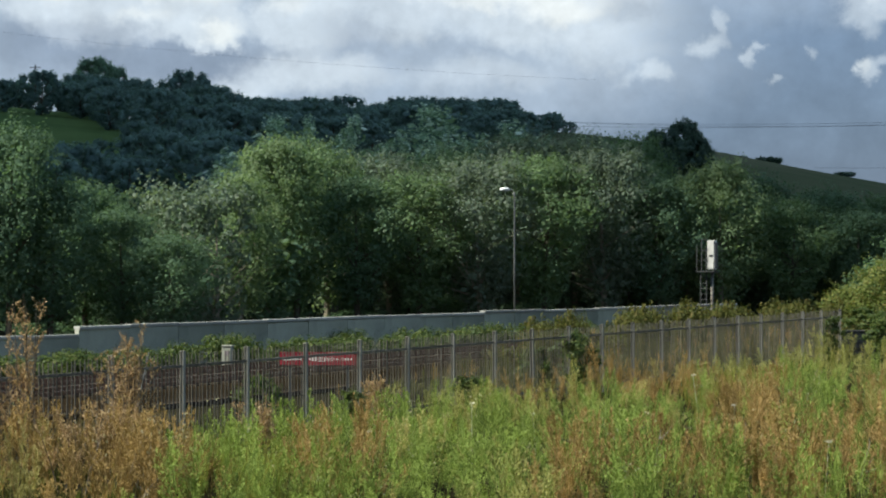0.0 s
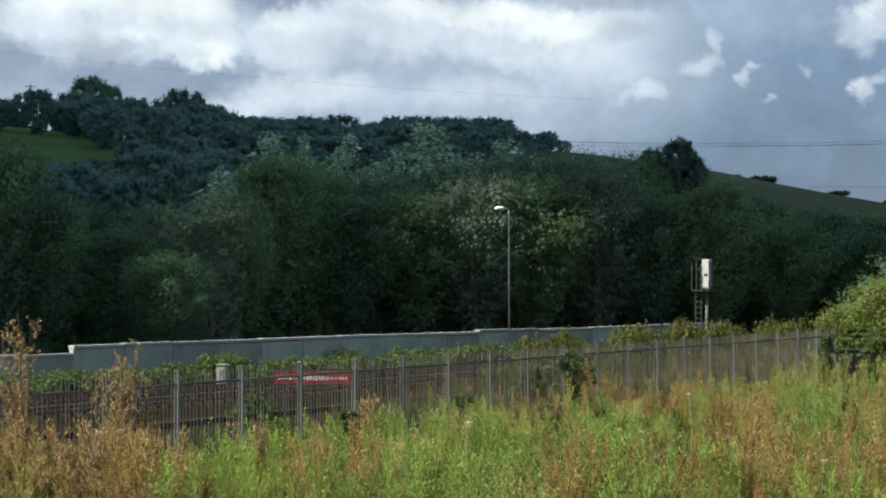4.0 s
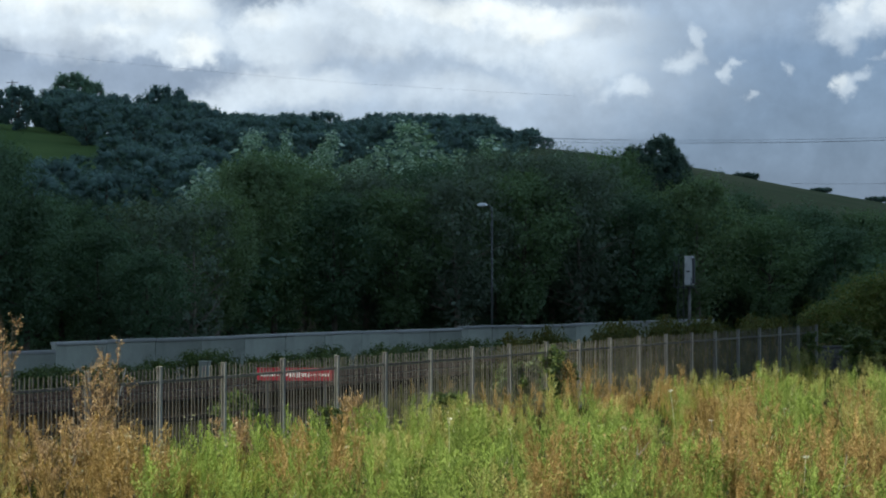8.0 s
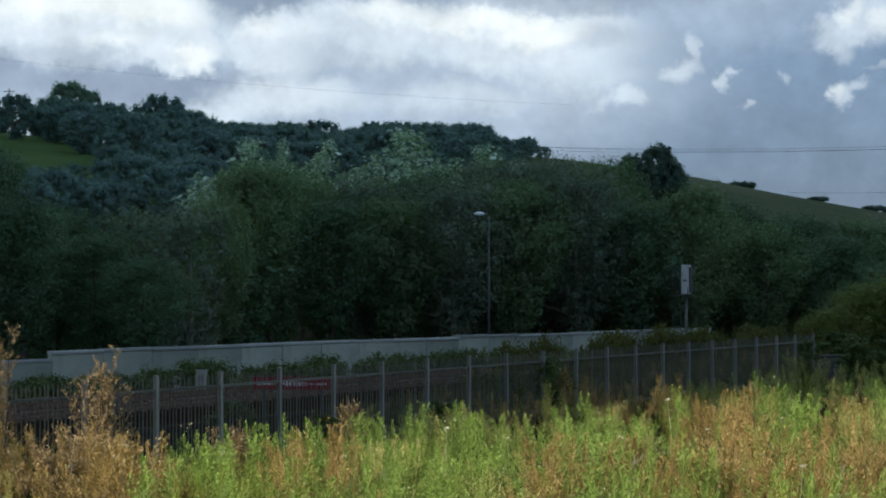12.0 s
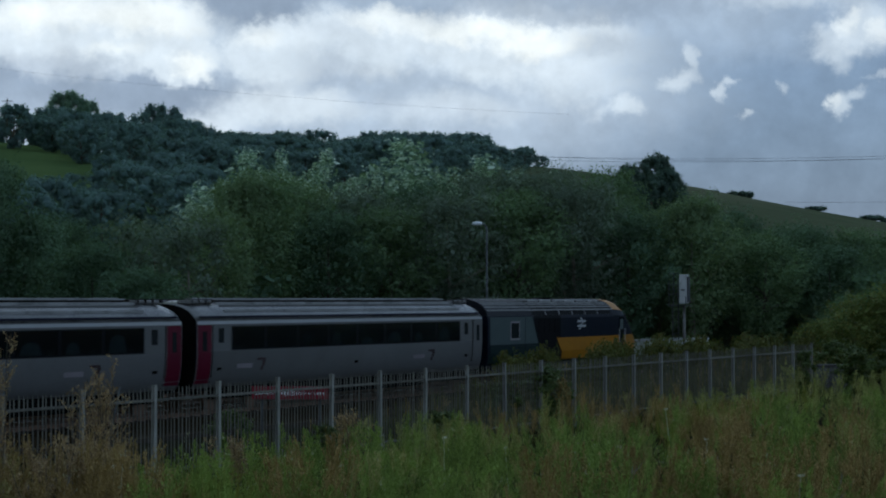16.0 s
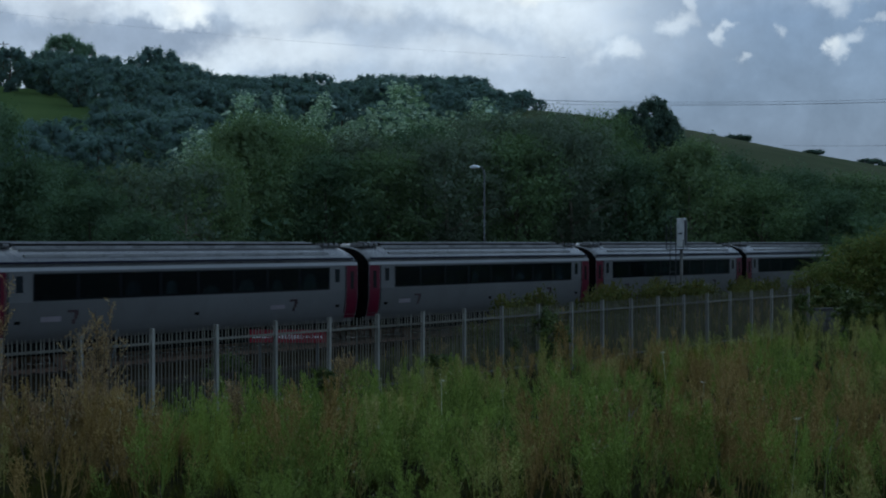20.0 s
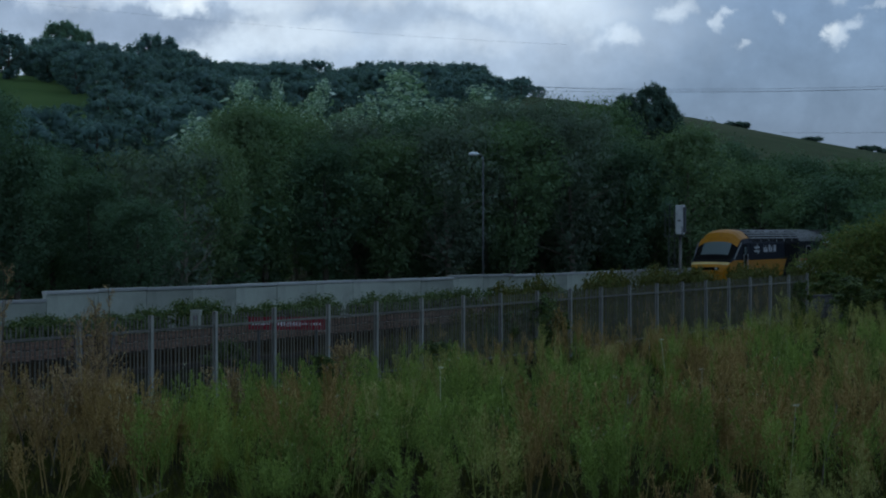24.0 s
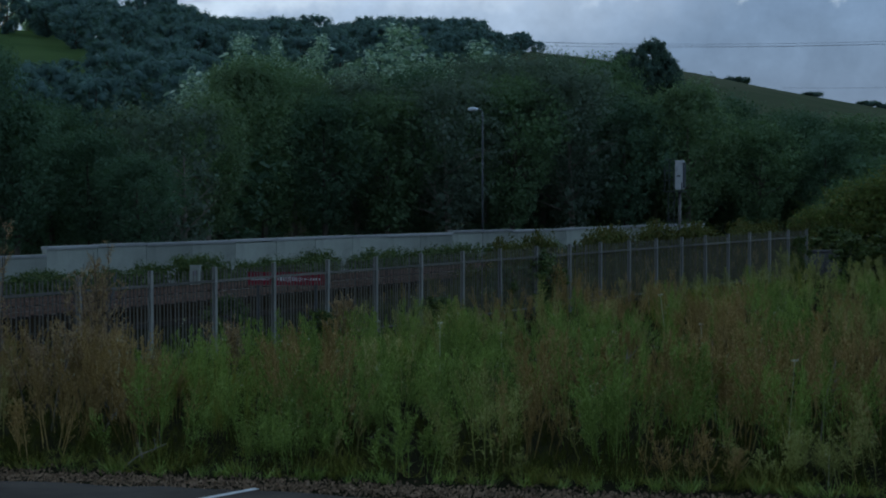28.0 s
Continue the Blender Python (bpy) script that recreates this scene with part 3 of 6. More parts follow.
# ---- car park edge ----


def edge_y(x):
    """Where the weeds begin."""
    return 30.1 - 0.24 * (x + 1.0)


def build_car_park():
    s = Shape()
    z = GROUND
    # tarmac sheet with a ragged far edge
    rng = np.random.default_rng(4)
    xs = np.linspace(-26, 16, 64)
    far = [28.8 - 0.30 * (x + 2.0) - 0.12 + 0.10 * float(rng.normal()) for x in xs]
    v = [(x, y, z + 0.05) for x, y in zip(xs, far)] + [(x, -14, z + 0.05) for x in xs] + [(x, y + 0.06, z - 0.02) for x, y in zip(xs, far)]
    n = len(xs)
    f = [(i, i + n, i + n + 1, i + 1) for i in range(n - 1)] + [(i, i + 1, i + 2 * n + 1, i + 2 * n) for i in range(n - 1)]
    s.add(v, f)
    ob = tagged(part("car_park", s, "asphalt"), "worn grey tarmac of a car park", "car park", kind="structure")
    line = Shape()
    a, b = Vector((-2.62, 29.12, z + 0.055)), Vector((-5.9, 24.3, z + 0.055))
    d = (b - a).normalized()
    w = Vector((-d.y, d.x, 0)) * 0.06
    line.add([a + w, a - w, b - w, b + w, a + w - Vector((0, 0, .004)), a - w - Vector((0, 0, .004)), b - w - Vector((0, 0, .004)), b + w - Vector((0, 0, .004))],
             [(0, 1, 2, 3), (4, 7, 6, 5), (0, 4, 5, 1), (1, 5, 6, 2), (2, 6, 7, 3), (3, 7, 4, 0)])
    part("bay_marking", line, "white_line", ob, "worn white painted parking line")
    # loose stones and dead litter along the edge
    n = 7000
    x = rng.uniform(-9, 9, n)
    y = np.array([29.25 - 0.27 * (a + 2.0) for a in x]) + rng.normal(0.15, 0.42, n)
    size = rng.uniform(0.008, 0.03, n)
    c = np.stack([x, y, np.full(n, z + 0.02) + size * 0.5], -1)
    me = quad_mesh("gravel", np.concatenate([leaves(c, np.tile([0, -0.6, 1.0], (n, 1)), 0.045, 0.034, rng, 0.6, 0.5),
                                             leaves(c + [0, 0.01, 0.01], np.tile([0, -0.2, 1.0], (n, 1)), 0.04, 0.032, rng, 0.9, 0.5)]), "gravel")
    tagged(new("gravel", me), "loose brown gravel and dead litter at the tarmac's edge", "gravel", kind="stuff")


build_car_park()

# ---- fence ----
FENCE_D, POST_0, BAY = 27.9, 39.97, 2.75
TOP = 1.83


def build_fence():
    fence = thing("palisade_fence", Matrix.Translation(rail(POST_0, FENCE_D, GROUND)) @ pose(0, 0, 0, 0, 0, RAIL_TURN),
                  "galvanised steel palisade fence, long and overgrown with weeds", "fence")
    h = TOP - GROUND
    post = Shape().box(-0.05, 0.05, -0.05, -0.04, 0, h).box(-0.05, 0.05, 0.04, 0.05, 0, h).box(-0.006, 0.006, -0.04, 0.04, 0, h)
    post.box(-0.055, 0.055, -0.055, 0.055, h, h + 0.012)
    post_me = post.mesh("post", "galvanised")
    w = 0.021
    # a pale: W section with a split, pointed head
    xs = [-w, -w * 0.5, 0, w * 0.5, w]
    ds = [0.0, 0.010, 0.003, 0.010, 0.0]
    tops = [h - 0.10, h - 0.045, h - 0.075, h - 0.045, h - 0.10]
    pale = Shape()
    v = [(x, d, 0.06) for x, d in zip(xs, ds)] + [(x, d, t) for x, d, t in zip(xs, ds, tops)]
    v += [(x, d + 0.004, 0.06) for x, d in zip(xs, ds)] + [(x, d + 0.004, t) for x, d, t in zip(xs, ds, tops)]
    f = [(i, i + 1, i + 6, i + 5) for i in range(4)] + [(i + 10, i + 15, i + 16, i + 11) for i in range(4)]
    f += [(i + 5, i + 6, i + 16, i + 15) for i in range(4)] + [(0, 5, 15, 10), (4, 14, 19, 9)]
    # spread middle point
    pale.add(v, f)
    pale_me = pale.mesh("pale", "dull_steel")
    rail_me = Shape().box(0.05, BAY - 0.05, -0.03, -0.024, h - 0.37, h - 0.31).box(0.05, BAY - 0.05, -0.024, 0.024, h - 0.316, h - 0.31).mesh("rail", "dull_steel", 0)
    low_me = Shape().box(0.05, BAY - 0.05, -0.03, -0.024, 0.30, 0.36).box(0.05, BAY - 0.05, -0.024, 0.024, 0.344, 0.35).mesh("rail", "dull_steel", 0)
    rng = np.random.default_rng(9)
    far = Shape()
    count = 0
    for k in range(-7, 20):
        o = part("post", post_me, "galvanised", fence)
        o.matrix_local = pose(k * BAY, 0, 0, rng.normal(0, 0.3), rng.normal(0, 0.3), 0)
        if k == 19:
            break
        for me in (rail_me, low_me):
            part("rail", me, "galvanised", fence).matrix_local = pose(k * BAY, 0, 0)
        for i in range(17):
            m = pose(k * BAY + BAY * (i + 1) / 18.0 + rng.normal(0, 0.006), 0.028 + rng.normal(0, 0.002), rng.normal(0, 0.008), 0, rng.normal(0, 0.7), rng.normal(0, 3))
            if count < 300:
                part("pale", pale_me, "dull_steel", fence).matrix_local = m
                count += 1
            else:
                far.add([m @ Vector(p) for p in pale.v], pale.f)
    tagged(part("distant_paling", far, "dull_steel", fence), kind="stuff")


build_fence()

# ---- railway ----


def build_railway():
    m = Matrix.Translation(rail(0, 40.4, 0)) @ pose(0, 0, 0, 0, 0, RAIL_TURN)
    bed = Shape()
    prof = [(-4.2, GROUND - 0.02), (-2.5, -0.17), (5.9, -0.17), (7.6, GROUND - 0.02)]
    xs = np.linspace(-420, 700, 57)
    bed.loft([[(x, y, z) for y, z in prof] for x in xs], caps=True)
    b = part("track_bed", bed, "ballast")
    b.matrix_world = m
    tagged(b, "brown stone ballast under the railway, blackened for shade", "railway", kind="structure")
    section = [(-0.07, -0.16), (0.07, -0.16), (0.07, -0.145), (0.012, -0.13), (0.012, -0.045), (0.035, -0.035), (0.035, 0), (-0.035, 0), (-0.035, -0.035),
               (-0.012, -0.045), (-0.012, -0.13), (-0.07, -0.145)]
    for y in (-0.75, 0.75, 2.65, 4.15):
        r = Shape().loft([[(x, y + a, c) for a, c in section] for x in (-420, 700)])
        part("running_rail", r, "rail_steel", b, "rusty steel rail")
    sl = Shape().loft([[(-0.13, y, -0.2), (0.13, y, -0.2), (0.10, y, z), (-0.10, y, z)] for y, z in ((-1.25, -0.13), (-0.55, -0.12), (-0.3, -0.15), (0.3, -0.15), (0.55, -0.12), (1.25, -0.13))]).mesh("sleeper", "shaded_sleeper_concrete")
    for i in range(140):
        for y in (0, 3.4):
            part("sleeper", sl, "shaded_sleeper_concrete", b).matrix_local = pose(18 + i * 0.65, y, 0)


build_railway()


def build_trough():
    """Concrete cable trough along the near side of the track."""
    t = thing("cable_trough", Matrix.Translation(rail(20, 36.4, GROUND)) @ pose(0, 0, 0, 0, 0, RAIL_TURN), "concrete cable trough beside the railway, darkened for shade", "cable trough", kind="structure")
    lid = Shape().box(0.01, 0.99, -0.2, 0.2, 0, 0.17).mesh("trough_lid", "shaded_sleeper_concrete", 0.012)
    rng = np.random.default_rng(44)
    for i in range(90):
        part("trough_lid", lid, "shaded_sleeper_concrete", t).matrix_local = pose(i, rng.normal(0, 0.01), rng.normal(0, 0.008), 0, 0, rng.normal(0, 0.4))


build_trough()

# ---- concrete wall beyond the tracks ----
WALL_A, WALL_B = Vector((-15.8, 82.0, 0)), Vector((6.95, 117.2, 0))
WALL_TOP = 1.42


def build_wall():
    d = (WALL_B - WALL_A).normalized()
    turn = math.degrees(math.atan2(d.y, d.x))
    wall = thing("concrete_wall", Matrix.Translation(WALL_A + Vector((0, 0, GROUND))) @ pose(0, 0, 0, 0, 0, turn),
                 "long pale concrete wall behind the railway", "wall", kind="structure")
    h = WALL_TOP - GROUND
    L = 3.0
    panel = Shape().box(0.012, L - 0.012, -0.12, 0.12, 0, h - 0.13).mesh("panel", "concrete", 0.012)
    cap = Shape().box(0.006, L - 0.006, -0.17, 0.17, h - 0.13, h).mesh("coping", "cap_concrete", 0.015)
    rng = np.random.default_rng(3)
    for i in range(-10, 20):
        drop = -0.30 if i < 0 else (0.05 if 10 <= i < 12 else 0.0)
        y = 0.03 if i < 0 else 0.0
        part("panel", panel, "concrete", wall).matrix_local = pose(i * L, y + rng.normal(0, 0.01), drop + rng.normal(0, 0.012))
        part("coping", cap, "cap_concrete", wall).matrix_local = pose(i * L, y + rng.normal(0, 0.008), drop + rng.normal(0, 0.012))


build_wall()


def build_end_wall():
    # the low stone wall that carries on from the end of the fence
    o = rail(POST_0 + 19 * BAY + 0.3, FENCE_D, GROUND)
    w = thing("stone_wall", Matrix.Translation(o) @ pose(0, 0, 0, 0, 0, 20), "low dark stone wall overgrown with brambles", "wall", kind="structure")
    rng = np.random.default_rng(12)
    for r in range(5):
        x = -0.1 * (r % 2)
        while x < 1.5:
            ln = rng.uniform(0.25, 0.5)
            s = Shape().box(0, ln - 0.015, -0.2 + rng.normal(0, 0.012), 0.2, 0, 0.235)
            part("stone", s, "stone_wall", w, bevel=0.02).matrix_local = pose(x, 0, r * 0.25)
            x += ln
    part("coping", Shape().box(-0.1, 1.85, -0.24, 0.24, 1.25, 1.35), "stone_wall", w, bevel=0.02)


build_end_wall()

# ---- trees ----


def limbs(rng, height, width, base, radius, count=7):
    s = Shape()
    lean = rng.normal(0, 0.03, 2)
    path = [(lean[0] * height * t, lean[1] * height * t, height * t) for t in (0, 0.22, 0.44, 0.64, 0.8)]
    s.tube(path, [radius * 1.25, radius, radius * 0.75, radius * 0.45, radius * 0.12], 7)
    for i in range(count):
        t = rng.uniform(base / height, 0.55)
        a = rng.uniform(0, 2 * math.pi)
        o = Vector((lean[0] * height * t, lean[1] * height * t, height * t))
        ln = width * 0.5 * rng.uniform(0.45, 0.75)
        d = Vector((math.cos(a), math.sin(a), rng.uniform(0.3, 0.9)))
        mid = o + d * ln * 0.5
        end = o + Vector((math.cos(a) * ln, math.sin(a) * ln, d.z * ln * 1.05))
        r = radius * (0.55 - 0.4 * t)
        s.tube([o, mid, end], [r, r * 0.65, r * 0.15], 5)
        side = end + Vector((rng.normal(0, 0.3) * ln, rng.normal(0, 0.3) * ln, ln * 0.15))
        s.tube([mid, (mid + side) / 2 + Vector((0, 0, 0.1)), side], [r * 0.5, r * 0.3, r * 0.08], 4)
    return s


def make_crown(rng, height, width, base, lobes, count, leaf, mat, spiky=0.0, heart=0.0, fine=1.0):
    """Leaves in clumps on lobes that wind round the crown's outline, coarser ones inside."""
    per = max(5, int(count * 0.76) // (lobes * 7))
    inside = max(5, int(count * 0.24) // lobes)
    out = []
    core = Shape()
    for i in range(lobes):
        h = (i + 0.5 + rng.uniform(-0.4, 0.4)) / lobes
        h = h ** (0.85 if spiky < 0.5 else 1.25)
        dome = 0.3 + 0.7 * (h / 0.55) ** 0.8 if h < 0.55 else math.sqrt(max(0.0, 1 - ((h - 0.55) / 0.48) ** 2))
        cone = min(1.0, 0.35 + h * 3.0) * max(0.04, 1.06 - h) ** 0.8
        radius = (dome + (cone - dome) * min(1.0, spiky)) * width / 2
        r = width * rng.uniform(0.12, 0.21) * fine
        a = i * 2.39996 + rng.normal(0, 0.35)
        ring = max(0.0, radius - r * 0.85) * (rng.uniform(0.82, 1.12) if rng.uniform() < 0.82 else rng.uniform(0.2, 0.7))
        tall = rng.uniform(0.8, 1.05) + spiky * 0.5
        lift = base + h * (height - base)
        lift = max(min(lift, height - r * tall * rng.uniform(0.75, 1.25)), r * 0.4)
        c = np.array([math.cos(a) * ring, math.sin(a) * ring, lift])
        sq = np.array([1.0, 1.0, tall])
        if heart:
            rough = rng.uniform(0.75, 1.2, (len(ICO_V), 1))
            core.add(c + ICO_V * rough * r * heart * sq, ICO_F)
        d = unit(rng.normal(0, 1, (inside, 3)))
        p = c + d * (r * 0.85 * rng.uniform(0.1, 1.0, inside) ** 0.45)[:, None] * sq
        out.append(leaves(p, d + np.array([0, 0, 0.4]), leaf * 1.8, leaf * 1.3, rng, 0.45, 0.12))
        for k in range(7):
            e = unit(rng.normal(0, 1, 3) + np.array([math.cos(a), math.sin(a), 0.6]) * 0.5)
            cc = c + e * r * 0.72 * sq
            rs = r * rng.uniform(0.3, 0.6)
            # each clump is a spray drawn out along its own shoot
            way = unit(e + np.array([0, 0, rng.uniform(0.2, 1.1)]) + rng.normal(0, 0.25, 3))
            d = unit(rng.normal(0, 1, (per, 3)))
            d[:, 2] = np.where(rng.uniform(0, 1, per) < 0.55, np.abs(d[:, 2]), d[:, 2])
            far = (rs * rng.uniform(0.25, 1.0, per) ** 0.45)[:, None]
            along = (d @ way)[:, None] * way
            p = cc + (d * 0.72 + along * (0.95 if not heart else 0.4)) * far * sq
            out.append(leaves(p, d + e * 0.6 + np.array([0, 0, 0.15]), leaf, leaf * 0.68, rng, 0.38, 0.12))
    q = np.concatenate(out)
    q = q[q[:, :, 2].min(axis=1) > 0.02]
    me = bpy.data.meshes.new("crown")
    join_quads(me, q, core)
    if heart:
        me.shade_smooth()
    me.materials.append(MATS[mat])
    return me


def make_tree(name, seed, height, width, base, lobes, count, leaf, mat, label, group, bark="bark", radius=0.16, spiky=0.0, nlimb=8, heart=0.0, fine=1.0):
    rng = np.random.default_rng(seed)
    t = thing(name, Matrix.Identity(4), label, "bush" if "bush" in name or "scrub" in name else "tree", group)
    part("trunk" if height > 4 else "stem", limbs(rng, height, width, max(base, 0.3), radius, nlimb), bark, t)
    part("crown", make_crown(rng, height, width, base, lobes, count, leaf, mat, spiky, heart, fine), mat, t)
    return t


def make_poplar(seed, height, width, label, group):
    """A poplar: several leaders, each a spray of upright shoots thick with leaves that turn their pale backs."""
    rng = np.random.default_rng(seed)
    t = thing("poplar_tree", Matrix.Identity(4), label, "tree", group)
    part("trunk", limbs(rng, height, width, 3.0, 0.16, 12), "pale_bark", t)
    out = []
    leaders = [(0.0, 0.0, 1.0)]
    for k in range(11):
        a, far = k * 2.4 + rng.normal(0, 0.3), 0.16 + 0.30 * ((k + 0.5) / 11) ** 0.6
        leaders.append((math.cos(a) * width * far, math.sin(a) * width * far, 1.0 - 1.15 * far ** 2 - rng.uniform(0.0, 0.10)))
    for lx, ly, top in leaders:
        wide, peak = width * 0.15, height * top
        for k in range(15):
            down = rng.uniform(0.0, 1.0) ** 1.3
            r = wide * (0.15 + 0.95 * min(1.0, down * 2.2)) * rng.uniform(0.4, 1.1)
            a = rng.uniform(0, 2 * math.pi)
            d = unit(np.array([math.cos(a) * 0.4, math.sin(a) * 0.4, 1.0]) + rng.normal(0, 0.15, 3))
            ln = rng.uniform(0.7, 1.4)
            o = np.array([lx + math.cos(a) * r, ly + math.sin(a) * r, peak - ln * d[2] - down * height * 0.5])
            n = 74
            f = rng.uniform(0.0, 1.0, n)
            fan = rng.normal(0, 1, (n, 3)) * (0.36 * (1.0 - 0.7 * f))[:, None]
            out.append(leaves(o + d * (f * ln)[:, None] + fan, fan + d * 0.3 + np.array([0, -0.2, 0.1]), 0.19, 0.145, rng, 0.4, 0.15))
        n = 170
        a, r = rng.uniform(0, 6.28, n), wide * np.sqrt(rng.uniform(0, 1, n))
        c = np.stack([lx + np.cos(a) * r, ly + np.sin(a) * r, peak * (0.2 + 0.74 * rng.uniform(0, 1, n))], -1)
        out.append(leaves(c, rng.normal(0, 1, (n, 3)), 0.44, 0.34, rng, 0.5, 0.12))
    part("crown", quad_mesh("crown", np.concatenate(out), "poplar_leaves"), "poplar_leaves", t)
    return t


def plant(proto, spots, rng):
    """Stands a tree on each spot (x, y, width factor, height factor); the prototype itself takes the first."""
    poses = []
    for x, y, sx, sz in spots:
        poses.append(Matrix.Translation((x, y, float(land(x, y)) - 0.05)) @ pose(0, 0, 0, 0, 0, rng.uniform(0, 360)) @ Matrix.Diagonal((sx, sx, sz, 1)))
    for m in poses[1:]:
        copy_thing(proto, m)
    proto.matrix_basis = poses[0]


def row(table, protos, seed):
    """table: bearing (offset per metre of distance), distance, height, width, kind."""
    rng = np.random.default_rng(seed)
    for k, (p, ph, pw) in protos.items():
        plant(p, [(b * dist, dist, w / pw, h / ph) for b, dist, h, w, kk in table if kk == k], rng)


def build_mid_trees():
    g = "trees along the railway"
    P = {}
    P["a"] = (make_tree("ash_tree", 21, 10, 7, 1.9, 64, 17500, 0.14, "ash_leaves", "dense green ash tree in full leaf behind the wall", g), 10, 7)
    P["b"] = (make_tree("ash_tree", 22, 10, 7, 1.9, 64, 17500, 0.14, "brownish_leaves", "bushy tree with brownish green seed clusters", g, "pale_bark"), 10, 7)
    P["w"] = (make_tree("willow_tree", 23, 10, 7, 1.9, 64, 17500, 0.14, "willow_leaves", "broad bright green willow behind the wall", g, "pale_bark", spiky=0.25), 10, 7)
    P["o"] = (make_tree("alder_tree", 24, 10, 7, 1.9, 64, 17500, 0.14, "oak_leaves", "dark green alder in a dense row of trees", g), 10, 7)
    P["p"] = (make_poplar(25, 15, 7, "tall white poplar with silvery leaves", g), 15, 7)
    P["r"] = (make_poplar(35, 15, 7, "tall white poplar with silvery leaves", g), 15, 7)
    P["q"] = (make_tree("alder_tree", 29, 9, 8.5, 0.3, 40, 3200, 0.36, "oak_leaves", "dark green alder deep in the row of trees", g), 9, 8.5)
    P["s"] = (make_tree("shrub_bush", 26, 4, 4, 0.1, 34, 5600, 0.105, "oak_leaves", "dark green shrub at the foot of the trees", "shrubs along the railway", "bark", 0.06), 4, 4)
    P["d"] = (make_tree("elder_tree", 27, 7, 4.5, 0.4, 24, 3600, 0.16, "brownish_leaves", "thin half-bare tree with pale branches", g, "pale_bark", 0.09, 0.2, 26), 7, 4.5)
    P["y"] = (make_tree("hazel_bush", 28, 5, 5.5, 0.1, 46, 12000, 0.115, "hazel_leaves", "yellowish green hazel bush beyond the fence", "shrubs along the railway", "bark", 0.06), 5, 5.5)
    # front of the wood: bearing, distance, height, width, kind
    # leftmost trees take dark alder leaves to stand for the shade on them
    T = [(-0.268, 104, 12.1, 8.2, "o"), (-0.226, 104, 11.6, 6.6, "o"), (-0.206, 105, 8.6, 6.4, "o"), (-0.188, 112, 8.9, 6.6, "o"), (-0.170, 108, 7.4, 5.6, "o"),
         (-0.154, 112, 8.9, 5.0, "d"), (-0.140, 110, 8.6, 4.6, "d"), (-0.146, 105, 6.0, 5.2, "o"), (-0.124, 112, 9.0, 5.4, "d"), (-0.113, 117, 9.4, 6.4, "w"), (-0.099, 124, 11.8, 7.4, "w"),
         (-0.086, 126, 12.2, 7.8, "a"), (-0.071, 133, 12.0, 7.4, "w"), (-0.056, 127, 10.0, 7.4, "o"), (-0.041, 134, 11.6, 8.0, "b"), (-0.026, 128, 10.1, 7.6, "a"), (-0.010, 136, 12.2, 7.8, "o"),
         (0.004, 129, 11.2, 8.0, "b"), (0.020, 137, 13.0, 8.2, "b"), (0.034, 131, 11.4, 8.0, "a"), (0.049, 138, 13.2, 8.6, "b"), (0.064, 134, 12.2, 7.8, "b"), (0.076, 142, 13.4, 7.6, "a"),
         (0.090, 135, 10.2, 7.4, "o"), (0.104, 138, 10.4, 7.8, "w"), (0.120, 136, 11.2, 8.0, "w"), (0.138, 144, 10.6, 8.2, "o"), (0.153, 138, 8.8, 7.6, "a"), (0.170, 146, 9.8, 8.6, "o"),
         (0.186, 140, 8.2, 7.8, "o"), (0.204, 147, 9.4, 8.8, "a"), (0.222, 141, 7.9, 8.4, "a"), (0.245, 146, 8.6, 9.4, "b"),
         (-0.0965, 146, 15.1, 10.6, "p"), (-0.1055, 146, 13.0, 4.6, "r"), (-0.080, 148, 15.2, 4.8, "r"), (-0.0595, 150, 15.3, 9.2, "r"), (-0.0185, 148, 16.0, 12.6, "p"), (-0.034, 152, 13.9, 5.0, "r"), (0.0185, 150, 14.9, 10.2, "r"),
         (0.005, 154, 13.6, 5.0, "p"), (0.034, 154, 14.2, 5.0, "p"), (0.0528, 154, 14.0, 5.0, "r"),
         (0.222, 117, 6.4, 7.4, "s"), (0.202, 118, 4.9, 6.0, "s"), (0.205, 110, 4.6, 6.0, "y"), (0.186, 113, 3.3, 4.8, "y"), (0.226, 109, 5.4, 6.6, "y")]
    rs = np.random.default_rng(30)
    for k in range(13):
        b = -0.25 + 0.039 * k
        T.append((b, float(np.interp(b, [-0.25, -0.1, 0.2], [106, 126, 148])), float(rs.uniform(1.2, 2.8)), float(rs.uniform(4.0, 6.0)), "s"))
    for k in range(19):
        b = -0.245 + 0.0267 * k
        T.append((b, 122 if b < -0.11 else 148, 7.4 if b < -0.11 else (10.6 if b < 0.09 else 8.4), 9.0, "q"))
    row(T, P, 31)


build_mid_trees()


